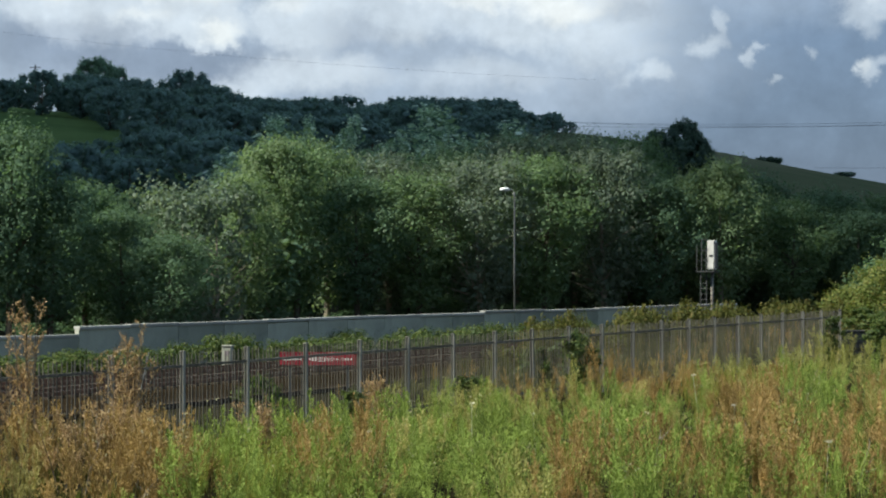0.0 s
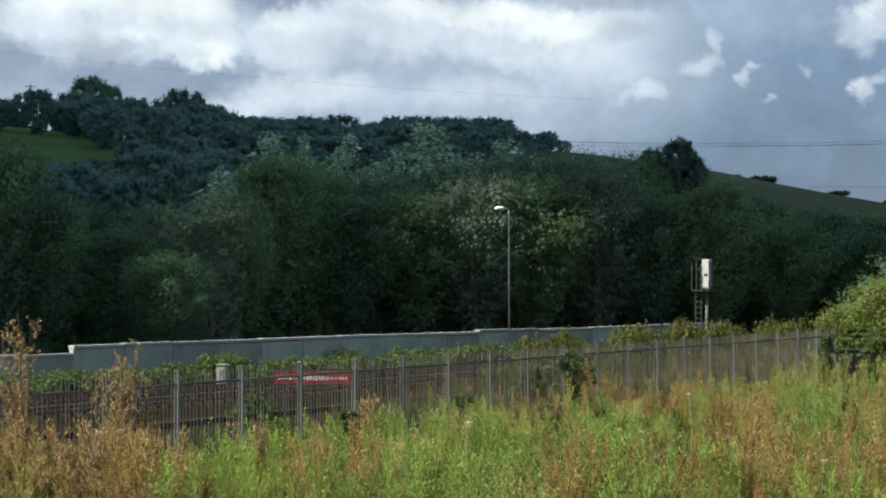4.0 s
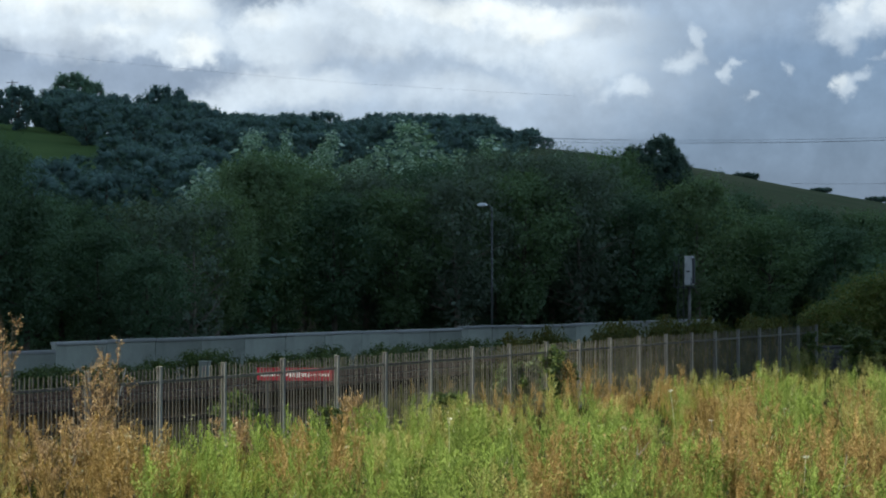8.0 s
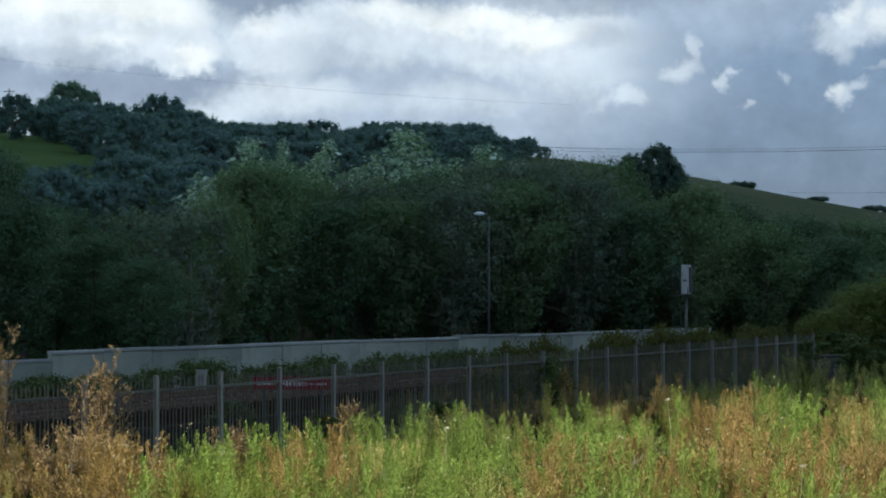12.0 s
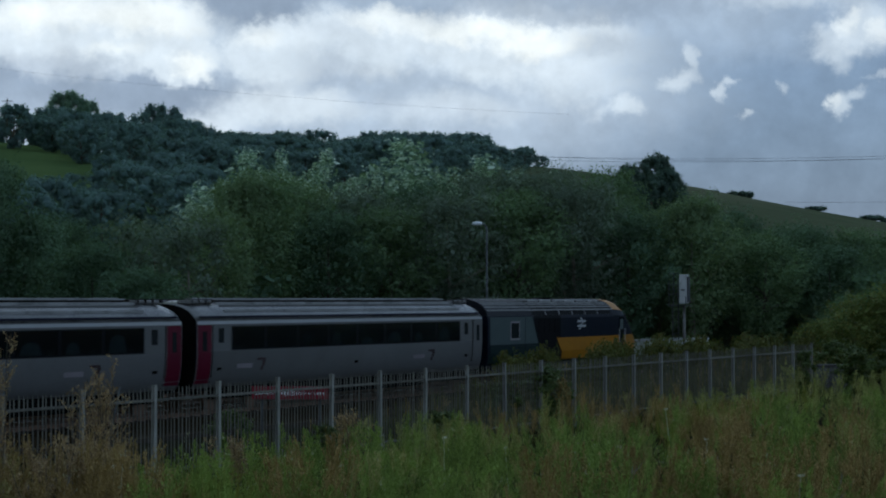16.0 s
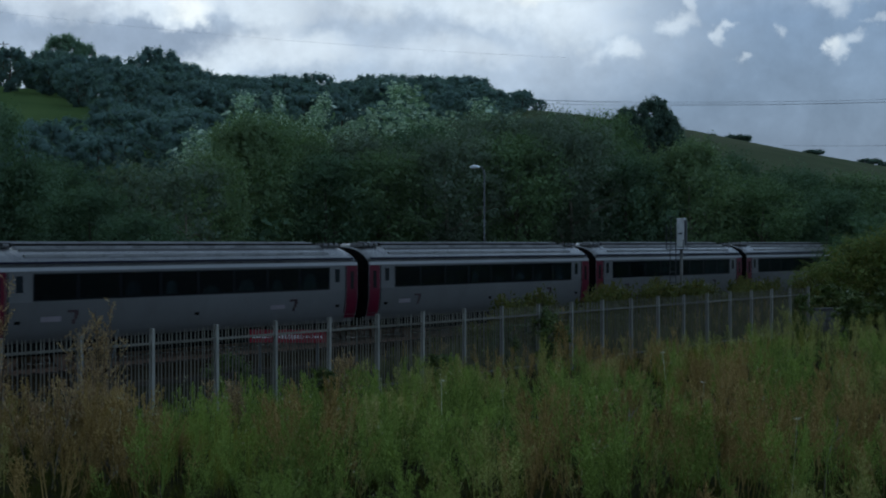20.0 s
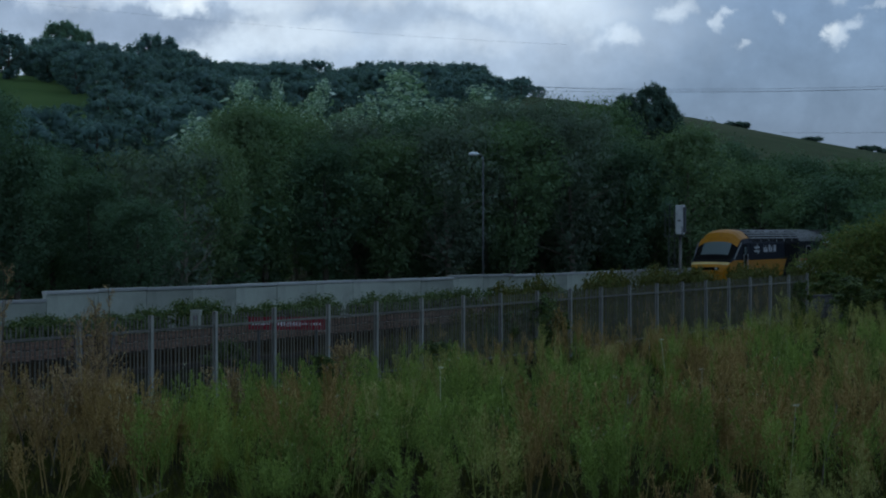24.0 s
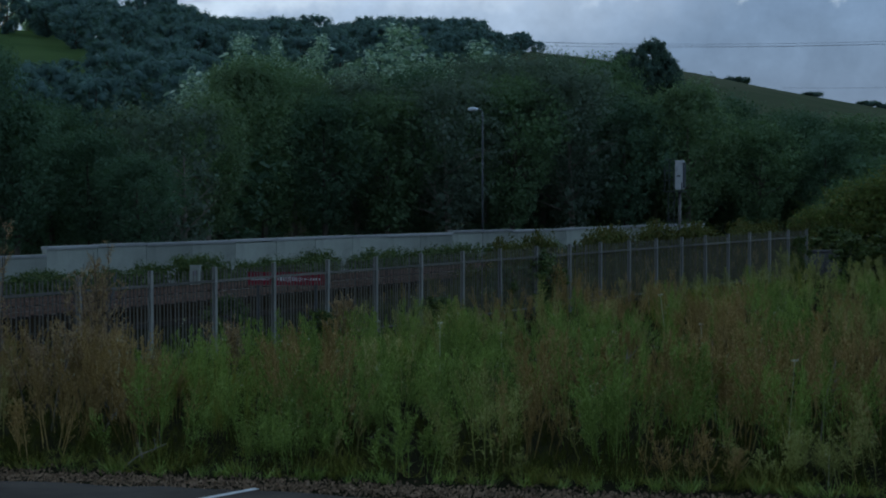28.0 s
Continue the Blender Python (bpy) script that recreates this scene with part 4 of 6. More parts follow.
def build_scrub():
    """Low brambles along the wall, on the fence and by the signal."""
    rng = np.random.default_rng(50)
    a = make_tree("bramble_bush", 51, 1.25, 2.0, 0.0, 20, 1800, 0.085, "bramble_leaves", "low green bramble scrub beside the railway", "brambles", "bark", 0.02, nlimb=10)
    y = make_tree("bramble_bush", 52, 1.6, 2.2, 0.0, 30, 2400, 0.09, "yellowish_leaves", "yellowish bramble bush behind the fence", "brambles", "bark", 0.02, 0.3, 14, fine=0.72)
    i = make_tree("ivy_bush", 53, 2.2, 1.5, 0.0, 24, 3600, 0.08, "bramble_leaves", "dark ivy climbing over the palisade fence", "brambles", "bark", 0.03, nlimb=8)
    spots = []
    for k in range(74):
        p = WALL_A.lerp(WALL_B, k / 73.0 * 1.3 - 0.22)
        spots.append((p.x + 1.4 + rng.normal(0, 0.6), p.y - 1.5 + rng.normal(0, 0.7), rng.uniform(0.9, 1.6), rng.uniform(0.55, 1.2)))
    plant(a, spots, rng)
    # between fence and track
    spots = []
    for s in np.arange(69.0, 105.0, 1.15):
        p = rail(s + rng.normal(0, 0.5), 33.4 + rng.normal(0, 0.8))
        spots.append((p.x, p.y, rng.uniform(0.75, 1.25), float(np.interp(s, [69, 73, 78, 92, 105], [1.2, 1.4, 1.6, 1.55, 1.85])) * rng.uniform(0.6, 1.12)))
    plant(y, spots, rng)
    plant(i, [(*rail(62.4, 27.9)[:2], 1.25, 1.0), (*rail(60.0, 28.3)[:2], 0.8, 0.8), (*rail(54.0, 27.4)[:2], 1.2, 0.5), (*rail(44.4, 28.6)[:2], 1.0, 0.72), (*rail(46.9, 27.3)[:2], 0.7, 0.5), (*rail(90.3, 27.7)[:2], 0.8, 0.95), (*rail(91.5, 25.6)[:2], 1.4, 0.9), (*rail(92.6, 23.8)[:2], 1.5, 1.0), (*rail(93.8, 22.4)[:2], 1.6, 1.1), (*rail(94.5, 26.6)[:2], 1.6, 1.0), (*rail(96.0, 24.6)[:2], 1.9, 1.2), (*rail(97.5, 22.8)[:2], 1.9, 1.3), (*rail(96.5, 28.0)[:2], 1.6, 1.1)], rng)


build_scrub()


def build_hill_woods():
    g = "woodland on the hill"
    rng = np.random.default_rng(61)
    protos = []
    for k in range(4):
        protos.append(make_tree("oak_tree", 62 + k, 11, 12 + k, 0.3, 40 + 4 * k, 1700, 0.54, "hazed_wood_leaves", "green oak in woodland on the hillside, leaves paled blue for haze", g, "bark", 0.3, nlimb=4, heart=0.58, fine=0.68))
    spots = [[], [], [], []]
    for y in np.arange(340, 650, 21.0):
        xs = np.concatenate([np.arange(-0.25 * y, -0.12 * y, 9.5), np.arange(-0.12 * y, 0.0455 * y, 7.5)])
        for x in xs:
            xx, yy = x + rng.normal(0, 2.6), y + rng.normal(0, 5)
            b = xx / yy
            # grass fields stay open
            if b < -0.168 - 0.0004 * abs(yy - 455) and 400 < yy < 520:
                continue
            if b < -0.203 and 540 < yy < 600:
                continue
            if b > -0.10 and (yy < 430 or (yy < 515 and b > 0.036)):
                continue
            k = int(rng.integers(0, 4))
            big = rng.uniform(0.75, 1.12) * (1.0 - 13.0 * max(0.0, b - 0.004))
            if b < -0.165 and 374 < yy < 420:
                big *= 0.62
            spots[k].append((xx, yy, big * (0.95 if b > -0.12 else 1.05), big * (0.85 if b > -0.12 else 1.0)))
    # the tall trees on the shoulder
    spots[1].append((-0.140 * 590, 590, 1.3, 1.40))
    spots[3].append((-0.1365 * 592, 592, 0.95, 1.28))
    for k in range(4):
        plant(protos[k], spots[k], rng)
    b = make_tree("beech_tree", 75, 14, 14, 0.5, 60, 7000, 0.36, "sunlit_beech_leaves", "green beech tree above the hill woodland, lightened for sun", g, "bark", 0.35, 0.2, 8, 0.5, fine=0.66)
    plant(b, [(-0.184 * 600, 600, 1.2, 1.24), (-0.174 * 606, 606, 0.8, 1.12)], rng)
    d = make_tree("dark_tree", 71, 16, 13, 0.5, 64, 8000, 0.40, "dark_leaves", "dark solitary tree on the open slope", "trees on the slope", "bark", 0.35, 0.45, 8, 0.5, fine=0.62)
    plant(d, [(0.102 * 395, 395, 0.95, 1.0), (0.0895 * 395, 395, 0.72, 0.86), (0.112 * 395, 398, 0.7, 0.72), (0.099 * 395, 390, 0.8, 0.8), (0.107 * 395, 392, 0.72, 0.86)], rng)
    h = make_tree("hedge_bush", 72, 3, 10, 0, 24, 1600, 0.5, "dark_leaves", "dark clump of hedge on the skyline", "hedges", "bark", 0.1, heart=0.7)
    plant(h, [(0.143 * 622, 622, 0.9, 0.8), (0.180 * 622, 622, 0.7, 0.55), (0.207 * 622, 622, 0.8, 0.6), (0.215 * 622, 622, 0.6, 0.6), (0.129 * 622, 622, 0.5, 0.4)], rng)


build_hill_woods()

# ---- lamp, signal, sign and small things ----


def build_lamp():
    x, y = 0.0200 * 111, 111.0
    t = thing("street_lamp", pose(x, y, GROUND), "tall grey street lamp with a single arm", "street lamp")
    part("base", Shape().tube([(0, 0, 0), (0, 0, 1.3)], [0.10, 0.10], 10), "lamp_grey", t)
    part("column", Shape().tube([(0, 0, 1.3), (0, 0, 4.5), (0, 0, 8.05), (-0.03, 0, 8.3)], [0.060, 0.050, 0.042, 0.040], 10), "lamp_grey", t, smooth=True)
    part("arm", Shape().tube([(-0.02, 0, 8.25), (-0.12, 0, 8.38), (-0.30, 0, 8.42)], 0.035, 8), "lamp_grey", t, smooth=True)
    head = Shape().loft([[(cx, wy * a, 8.42 + h * b) for a, b in ((-1, 0), (-0.8, 0.8), (0, 1.0), (0.8, 0.8), (1, 0), (0.6, -0.7), (-0.6, -0.7))]
                         for cx, wy, h in ((-0.24, 0.05, 0.05), (-0.34, 0.11, 0.10), (-0.62, 0.13, 0.12), (-0.78, 0.07, 0.06))])
    part("lantern", head, "lamp_head", t, "pale grey lantern", smooth=True)


build_lamp()


def build_signal():
    s = 100.1
    o = rail(s, 37.0, GROUND)
    t = thing("railway_signal", Matrix.Translation(o) @ pose(0, 0, 0, 0, 0, RAIL_TURN - 90), "white-backed railway signal on a mast with a ladder", "railway signal")
    # local y runs along the track, x to its right; the lamps face away
    part("mast", Shape().tube([(0, 0, 0), (0, 0, 4.05)], [0.085, 0.075], 10), "mast_grey", t, "weathered pale post", smooth=True)
    head = part("signal_head", Shape().box(-0.20, 0.20, -0.18, 0.18, 4.12, 5.62), "dull_white", t, "pale back of the signal head", bevel=0.02)
    part("side_box", Shape().box(0.202, 0.28, -0.14, 0.14, 4.2, 5.5), "dark_steel", head, bevel=0.015)
    part("back_door", Shape().box(-0.17, 0.17, -0.20, -0.182, 4.88, 5.56), "dull_white", head, bevel=0.006)
    part("back_door", Shape().box(-0.17, 0.17, -0.20, -0.182, 4.18, 4.80), "dull_white", head, bevel=0.006)
    part("hinge", Shape().box(-0.08, 0.10, -0.222, -0.202, 4.78, 4.86), "dark_steel", head)
    for k in range(4):
        z = 4.34 + 0.35 * k
        part("hood", Shape().tube([(0.02, 0.182, z), (0.02, 0.44, z)], [0.12, 0.12], 12), "dark_steel", head)
    plat = part("platform", Shape().box(-0.62, 0.34, -0.62, 0.1, 4.00, 4.045), "dark_steel", t)
    for x in (-0.6, -0.1, 0.32):
        part("guard_post", Shape().box(x - 0.018, x + 0.018, -0.62, -0.584, 4.045, 5.35 if x < 0.3 else 4.5), "dark_steel", plat)
    part("guard_post", Shape().box(-0.618, -0.582, 0.06, 0.096, 4.045, 5.68), "dark_steel", plat)
    for z in (4.6, 5.1, 5.66):
        part("guard_rail", Shape().box(-0.62, -0.26, 0.06, 0.09, z - 0.015, z + 0.015).box(-0.618, -0.588, -0.6, 0.08, z - 0.015, z + 0.015), "dark_steel", plat)
    lad = part("ladder", Shape().box(-0.52, -0.485, -0.34, -0.31, 0.1, 4.0).box(-0.2, -0.165, -0.34, -0.31, 0.1, 4.0), "dark_steel", t)
    for k in range(13):
        part("rung", Shape().tube([(-0.49, -0.325, 0.35 + k * 0.28), (-0.19, -0.325, 0.35 + k * 0.28)], 0.014, 5), "dark_steel", lad)
    part("foundation", Shape().box(-0.4, 0.4, -0.4, 0.4, -0.1, 0.12), "concrete", t, bevel=0.03)


build_signal()


def build_red_sign():
    x, y = -4.35, 57.8
    t = thing("warning_sign", pose(x, y, GROUND, 0, 0, -6), "red trackside sign board with worn white markings on two posts", "sign")
    z0, z1 = 1.05 - GROUND, 1.38 - GROUND
    b = part("board", Shape().box(-1.08, 1.08, -0.02, 0.02, z0, z1), "red_sign", t, bevel=0.006)
    part("frame_strip", Shape().box(-1.10, 1.10, -0.03, 0.03, z1, z1 + 0.03), "red_sign", t)
    rng = np.random.default_rng(5)
    xx = -0.98
    while xx < 1.0:
        w = rng.uniform(0.03, 0.065)
        tall = rng.uniform(0.10, 0.15) if -0.2 < xx < 0.45 else rng.uniform(0.05, 0.08)
        part("marking", Shape().box(xx, min(xx + w, 1.02), -0.028, -0.021, (z0 + z1) / 2 - tall / 2, (z0 + z1) / 2 + tall / 2), "white_paint", b)
        xx += w + 0.035
    for px in (-0.82, 0.82):
        part("post", Shape().box(px - 0.035, px + 0.035, 0.022, 0.085, 0, z1 - 0.03), "dark_steel", t)


build_red_sign()


def build_marker():
    o = Vector((-9.6, 80.6, GROUND))
    t = thing("trackside_cabinet", Matrix.Translation(o) @ pose(0, 0, 0, 0, 0, -10), "small grey trackside cabinet on a cream base", "cabinet")
    part("base", Shape().box(-0.50, 0.50, -0.3, 0.3, 0, 0.30), "cream_concrete", t, bevel=0.02)
    body = part("body", Shape().box(-0.19, 0.19, -0.15, 0.15, 0.30, 1.18), "concrete", t, bevel=0.015)
    part("door", Shape().box(-0.15, 0.15, -0.172, -0.152, 0.36, 1.10), "concrete", body, bevel=0.005)
    part("vent", Shape().box(-0.08, 0.08, -0.18, -0.173, 0.82, 1.0), "decal_grey", body)
    part("hood", Shape().box(-0.22, 0.22, -0.19, 0.18, 1.18, 1.22), "concrete", t, bevel=0.01)


build_marker()


def build_stake():
    t = thing("leaning_stake", pose(-8.6, 51.9, GROUND), "thin grey stake leaning behind the fence", "stake")
    part("stake", Shape().tube([(0, 0, 0), (0.2, 0.05, 1.1), (0.42, 0.08, 2.15)], [0.03, 0.026, 0.02], 6), "lamp_grey", t)


build_stake()


def build_cables():
    t = thing("power_line", Matrix.Identity(4), "overhead power cables crossing the hill", "power line")
    for k, (b0, z0, b1, z1, dist, sag) in enumerate([(0.035, 37.2, 0.26, 38.0, 480, 1.0), (0.035, 36.6, 0.26, 37.7, 484, 1.0), (0.035, 37.0, 0.26, 37.2, 476, 1.3),
                                                     (0.165, 27.4, 0.28, 28.6, 500, 0.5), (-0.24, 63.5, 0.06, 50.5, 520, 1.5)]):
        pts = []
        for i in range(25):
            u = i / 24.0
            pts.append(((b0 + (b1 - b0) * u) * dist, dist, z0 + (z1 - z0) * u - 4 * sag * u * (1 - u)))
        part("wire", Shape().tube(pts, 0.028 if k < 4 else 0.014, 4), "cable", t)


build_cables()


def build_pylon():
    x, y = -0.213 * 600, 600.0
    t = thing("power_pole", pose(x, y, float(land(x, y))), "distant wooden pole with a crossbar", "power pole")
    part("pole", Shape().tube([(0, 0, 0), (0, 0, 13.4)], [0.2, 0.14], 6), "bark", t)
    part("crossbar", Shape().box(-1.6, 1.6, -0.1, 0.1, 12.5, 12.7), "bark", t)


build_pylon()

# ---- train ----
TRACK_D = 40.4
SIDE = 1.37
HALF = [(1.20, 0.85), (1.31, 1.05), (SIDE, 1.45), (SIDE, 2.98), (1.345, 3.12)]
ROOF = [(1.345, 3.124), (1.25, 3.34), (1.05, 3.55), (0.75, 3.72), (0.4, 3.81), (0.0, 3.85)]


SKIN = [(1.08, 0.80), (1.19, 0.92), (1.265, 1.10), (1.315, 1.34), (1.348, 1.62), (1.364, 1.86), (SIDE, 2.06), (SIDE, 2.98), (1.345, 3.12)]


def mirror(half):
    return [(y, z) for y, z in half] + [(-y, z) for y, z in reversed(half) if y > 0.001]


def side_panel(parent, name, mat, outline, proud, thick=0.006, label="", sides=(-1, 1)):
    """A flat panel on the body's sides; outline in x and z."""
    for s in sides:
        a, b = s * (SIDE + proud), s * (SIDE + proud - thick)
        part(name, Shape().prism(outline, min(a, b), max(a, b)), mat, parent, label)


def rect(x0, x1, z0, z1):
    return [(x0, z0), (x1, z0), (x1, z1), (x0, z1)]


def skin_at(z):
    return float(np.interp(z, [b for a, b in SKIN], [a for a, b in SKIN]))


def skin_strip(parent, name, mat, x0, x1, z0, z1, proud, label="", sides=(-1, 1)):
    """A thin panel that follows the curved side of a coach."""
    out = []
    for s in sides:
        zs = [z0 + (z1 - z0) * i / 8.0 for i in range(9)]
        ring = [(s * (skin_at(z) + proud), z) for z in zs] + [(s * (skin_at(z) - 0.02), z) for z in reversed(zs)]
        out.append(part(name, Shape().loft([[(x, y, z) for y, z in ring] for x in (x0, x1)]), mat, parent, label))
    return out


def running_gear(t, centres):
    for c in centres:
        bg = part("bogie", Shape().box(c - 1.75, c + 1.75, -1.15, -0.98, 0.42, 0.78).box(c - 1.75, c + 1.75, 0.98, 1.15, 0.42, 0.78).box(c - 0.25, c + 0.25, -1.1, 1.1, 0.4, 0.75), "skirt_black", t, bevel=0.02)
        for dx in (-1.3, 1.3):
            part("wheelset", Shape().tube([(c + dx, -0.82, 0.457), (c + dx, -0.68, 0.457)], 0.457, 18).tube([(c + dx, 0.68, 0.457), (c + dx, 0.82, 0.457)], 0.457, 18).tube([(c + dx, -0.7, 0.457), (c + dx, 0.7, 0.457)], 0.08, 8), "rail_steel", bg)


def make_coach(front_door="door_crimson"):
    t = thing("train_coach", Matrix.Identity(4), "silver railway coach with a dark window band and crimson doors", "train", "coaches of the train")
    L = 22.7
    body = part("body", Shape().loft([[(x, y, z) for y, z in mirror(SKIN)] for x in (0.45, L - 0.15)], caps=True), "coach_silver", t, smooth=True)
    for m in [body.data]:
        for f in m.polygons:
            f.use_smooth = len(f.vertices) == 4 and abs(f.normal.z) < 0.97 and f.center.z < 2.0
    whole = [(y * 0.995, z) for y, z in SKIN] + [(y * 0.96, 3.124 + (z - 3.124) * 0.78) for y, z in ROOF[1:]]
    # black end plates carry the shade of the gap between coaches
    for x in (0.43, L - 0.148):
        part("end_wall", Shape().loft([[(x + dx, y, z) for y, z in mirror(whole)] for dx in (0, 0.018)]), "skirt_black", t, "end of the coach, blackened for the shaded gap")
    roof = part("roof", Shape().loft([[(x, y * k, 3.124 + (z - 3.124) * q) for y, z in mirror(ROOF)] for x, k, q in ((0.452, 0.96, 0.72), (1.1, 1, 0.95), (1.7, 1, 1), (L - 1.4, 1, 1), (L - 0.8, 1, 0.95), (L - 0.152, 0.96, 0.72))]),
                "coach_roof", t, "grey ribbed roof", smooth=True)
    for y, z, w, mat in ((1.17, 3.455, 0.045, "rib_grey"), (0.98, 3.615, 0.02, "coach_silver"), (0.80, 3.72, 0.05, "rib_grey"), (0.60, 3.785, 0.02, "skirt_black"), (0.42, 3.835, 0.045, "rib_grey"), (0.15, 3.86, 0.04, "rib_grey")):
        for sg in (-1, 1):
            part("roof_rib", Shape().box(2.4, L - 2.1, sg * y - w, sg * y + w, z - 0.06, z + 0.034), mat, roof)
    for sg in (-1, 1):
        part("gutter", Shape().box(0.7, L - 0.4, min(sg * 1.29, sg * 1.36), max(sg * 1.29, sg * 1.36), 3.215, 3.275), "gutter_navy", roof, "dark line along the gutter")
    for x0 in (0.75, L - 2.1):
        for y in (-0.62, 0.62):
            v = part("roof_vent", Shape().box(x0, x0 + 1.45, y - 0.28, y + 0.28, 3.70, 3.825), "coach_roof", roof, bevel=0.02)
            for k in range(4):
                part("vent_bar", Shape().box(x0 + 0.05 + k * 0.42, x0 + 0.14 + k * 0.42, y - 0.29, y + 0.29, 3.72, 3.85), "skirt_black", v)
    side_panel(t, "cantrail_stripe", "decal_white", rect(0.5, L - 0.2, 2.99, 3.10), 0.003, 0.03)
    side_panel(t, "window_band", "coach_band", rect(2.6, L - 2.3, 2.08, 2.92), 0.004)
    n = 8
    w = (L - 4.9) / n
    rng = np.random.default_rng(33)
    for i in range(n):
        x0 = 2.6 + i * w
        wins = [part("window", Shape().prism(rect(x0 + 0.08, x0 + w - 0.08, 2.13, 2.88), *sorted((sg * (SIDE + 0.016), sg * (SIDE + 0.012)))), "clear_glass", t) for sg in (-1, 1)]
        if i < 2:
            continue
        # pale shapes behind the glass for seats and the panes' painted reflections
        for wn, sg in zip(wins, (-1, 1)):
            xx = x0 + 0.25
            while xx < x0 + w - 1.2:
                wd, tp = rng.uniform(0.65, 1.15), rng.uniform(2.38, 2.8)
                out = [(xx, 2.15), (xx + wd, 2.15), (xx + wd * 0.86, tp - 0.08), (xx + wd * 0.66, tp), (xx + wd * 0.36, tp), (xx + wd * 0.16, tp - 0.1)]
                part("seat_back", Shape().prism(out, *sorted((sg * (SIDE + 0.010), sg * (SIDE + 0.006)))), "seat_reflection_pale" if rng.uniform() < 0.6 else "seat_reflection_dark", wn)
                xx += wd + rng.uniform(0.15, 0.5)
    for (x0, x1, mat) in ((0.50, 1.32, "door_crimson"), (L - 1.0, L - 0.2, front_door)):
        for sg, d in zip((-1, 1), skin_strip(t, "door", mat, x0, x1, 0.98, 2.97, 0.012, "sliding passenger door")):
            a, b = sorted((sg * (SIDE + 0.018), sg * (SIDE + 0.012)))
            part("door_window", Shape().prism(rect(x0 + 0.27, x1 - 0.27, 2.08, 2.75), a, b), "window_glass", d)
    for x0 in (1.38, L - 1.12):
        skin_strip(t, "door_post", "skirt_black", x0, x0 + 0.06, 1.0, 2.96, 0.006)
    side_panel(t, "small_window", "window_glass", rect(1.78, 2.12, 2.35, 2.85), 0.008, 0.006)
    side_panel(t, "small_window", "window_glass", rect(L - 1.9, L - 1.55, 2.35, 2.85), 0.008, 0.006)
    # worn emblems low on the side
    for x0 in (4.3, L - 5.2):
        for za, zb, xa, xb in ((1.70, 1.78, 0.0, 0.55), (1.60, 1.698, 0.36, 0.58), (1.48, 1.598, 0.34, 0.52), (1.34, 1.478, 0.26, 0.42)):
            skin_strip(t, "emblem", "emblem_red", x0 + xa, x0 + xb, za, zb, 0.005)
        skin_strip(t, "marking", "decal_grey", x0 - 1.3, x0 - 0.3, 1.44, 1.60, 0.004)
    for x0 in (1.75, L - 1.8, L * 0.5):
        skin_strip(t, "vent_grille", "skirt_black", x0, x0 + 0.28, 1.40, 1.50, 0.004)
    part("skirt", Shape().box(5.6, L - 5.3, -1.16, 1.16, 0.32, 0.86), "skirt_black", t, bevel=0.05)
    part("underframe", Shape().box(0.45, L - 0.15, -1.1, 1.1, 0.70, 0.86), "skirt_black", t)
    for x0, x1 in ((-0.1, 0.45), (L - 0.15, L + 0.32)):
        part("gangway", Shape().box(x0, x1, -0.62, 0.62, 0.95, 3.35), "skirt_black", t, "black rubber gangway", bevel=0.03)
    running_gear(t, (3.4, L - 3.1))
    return t


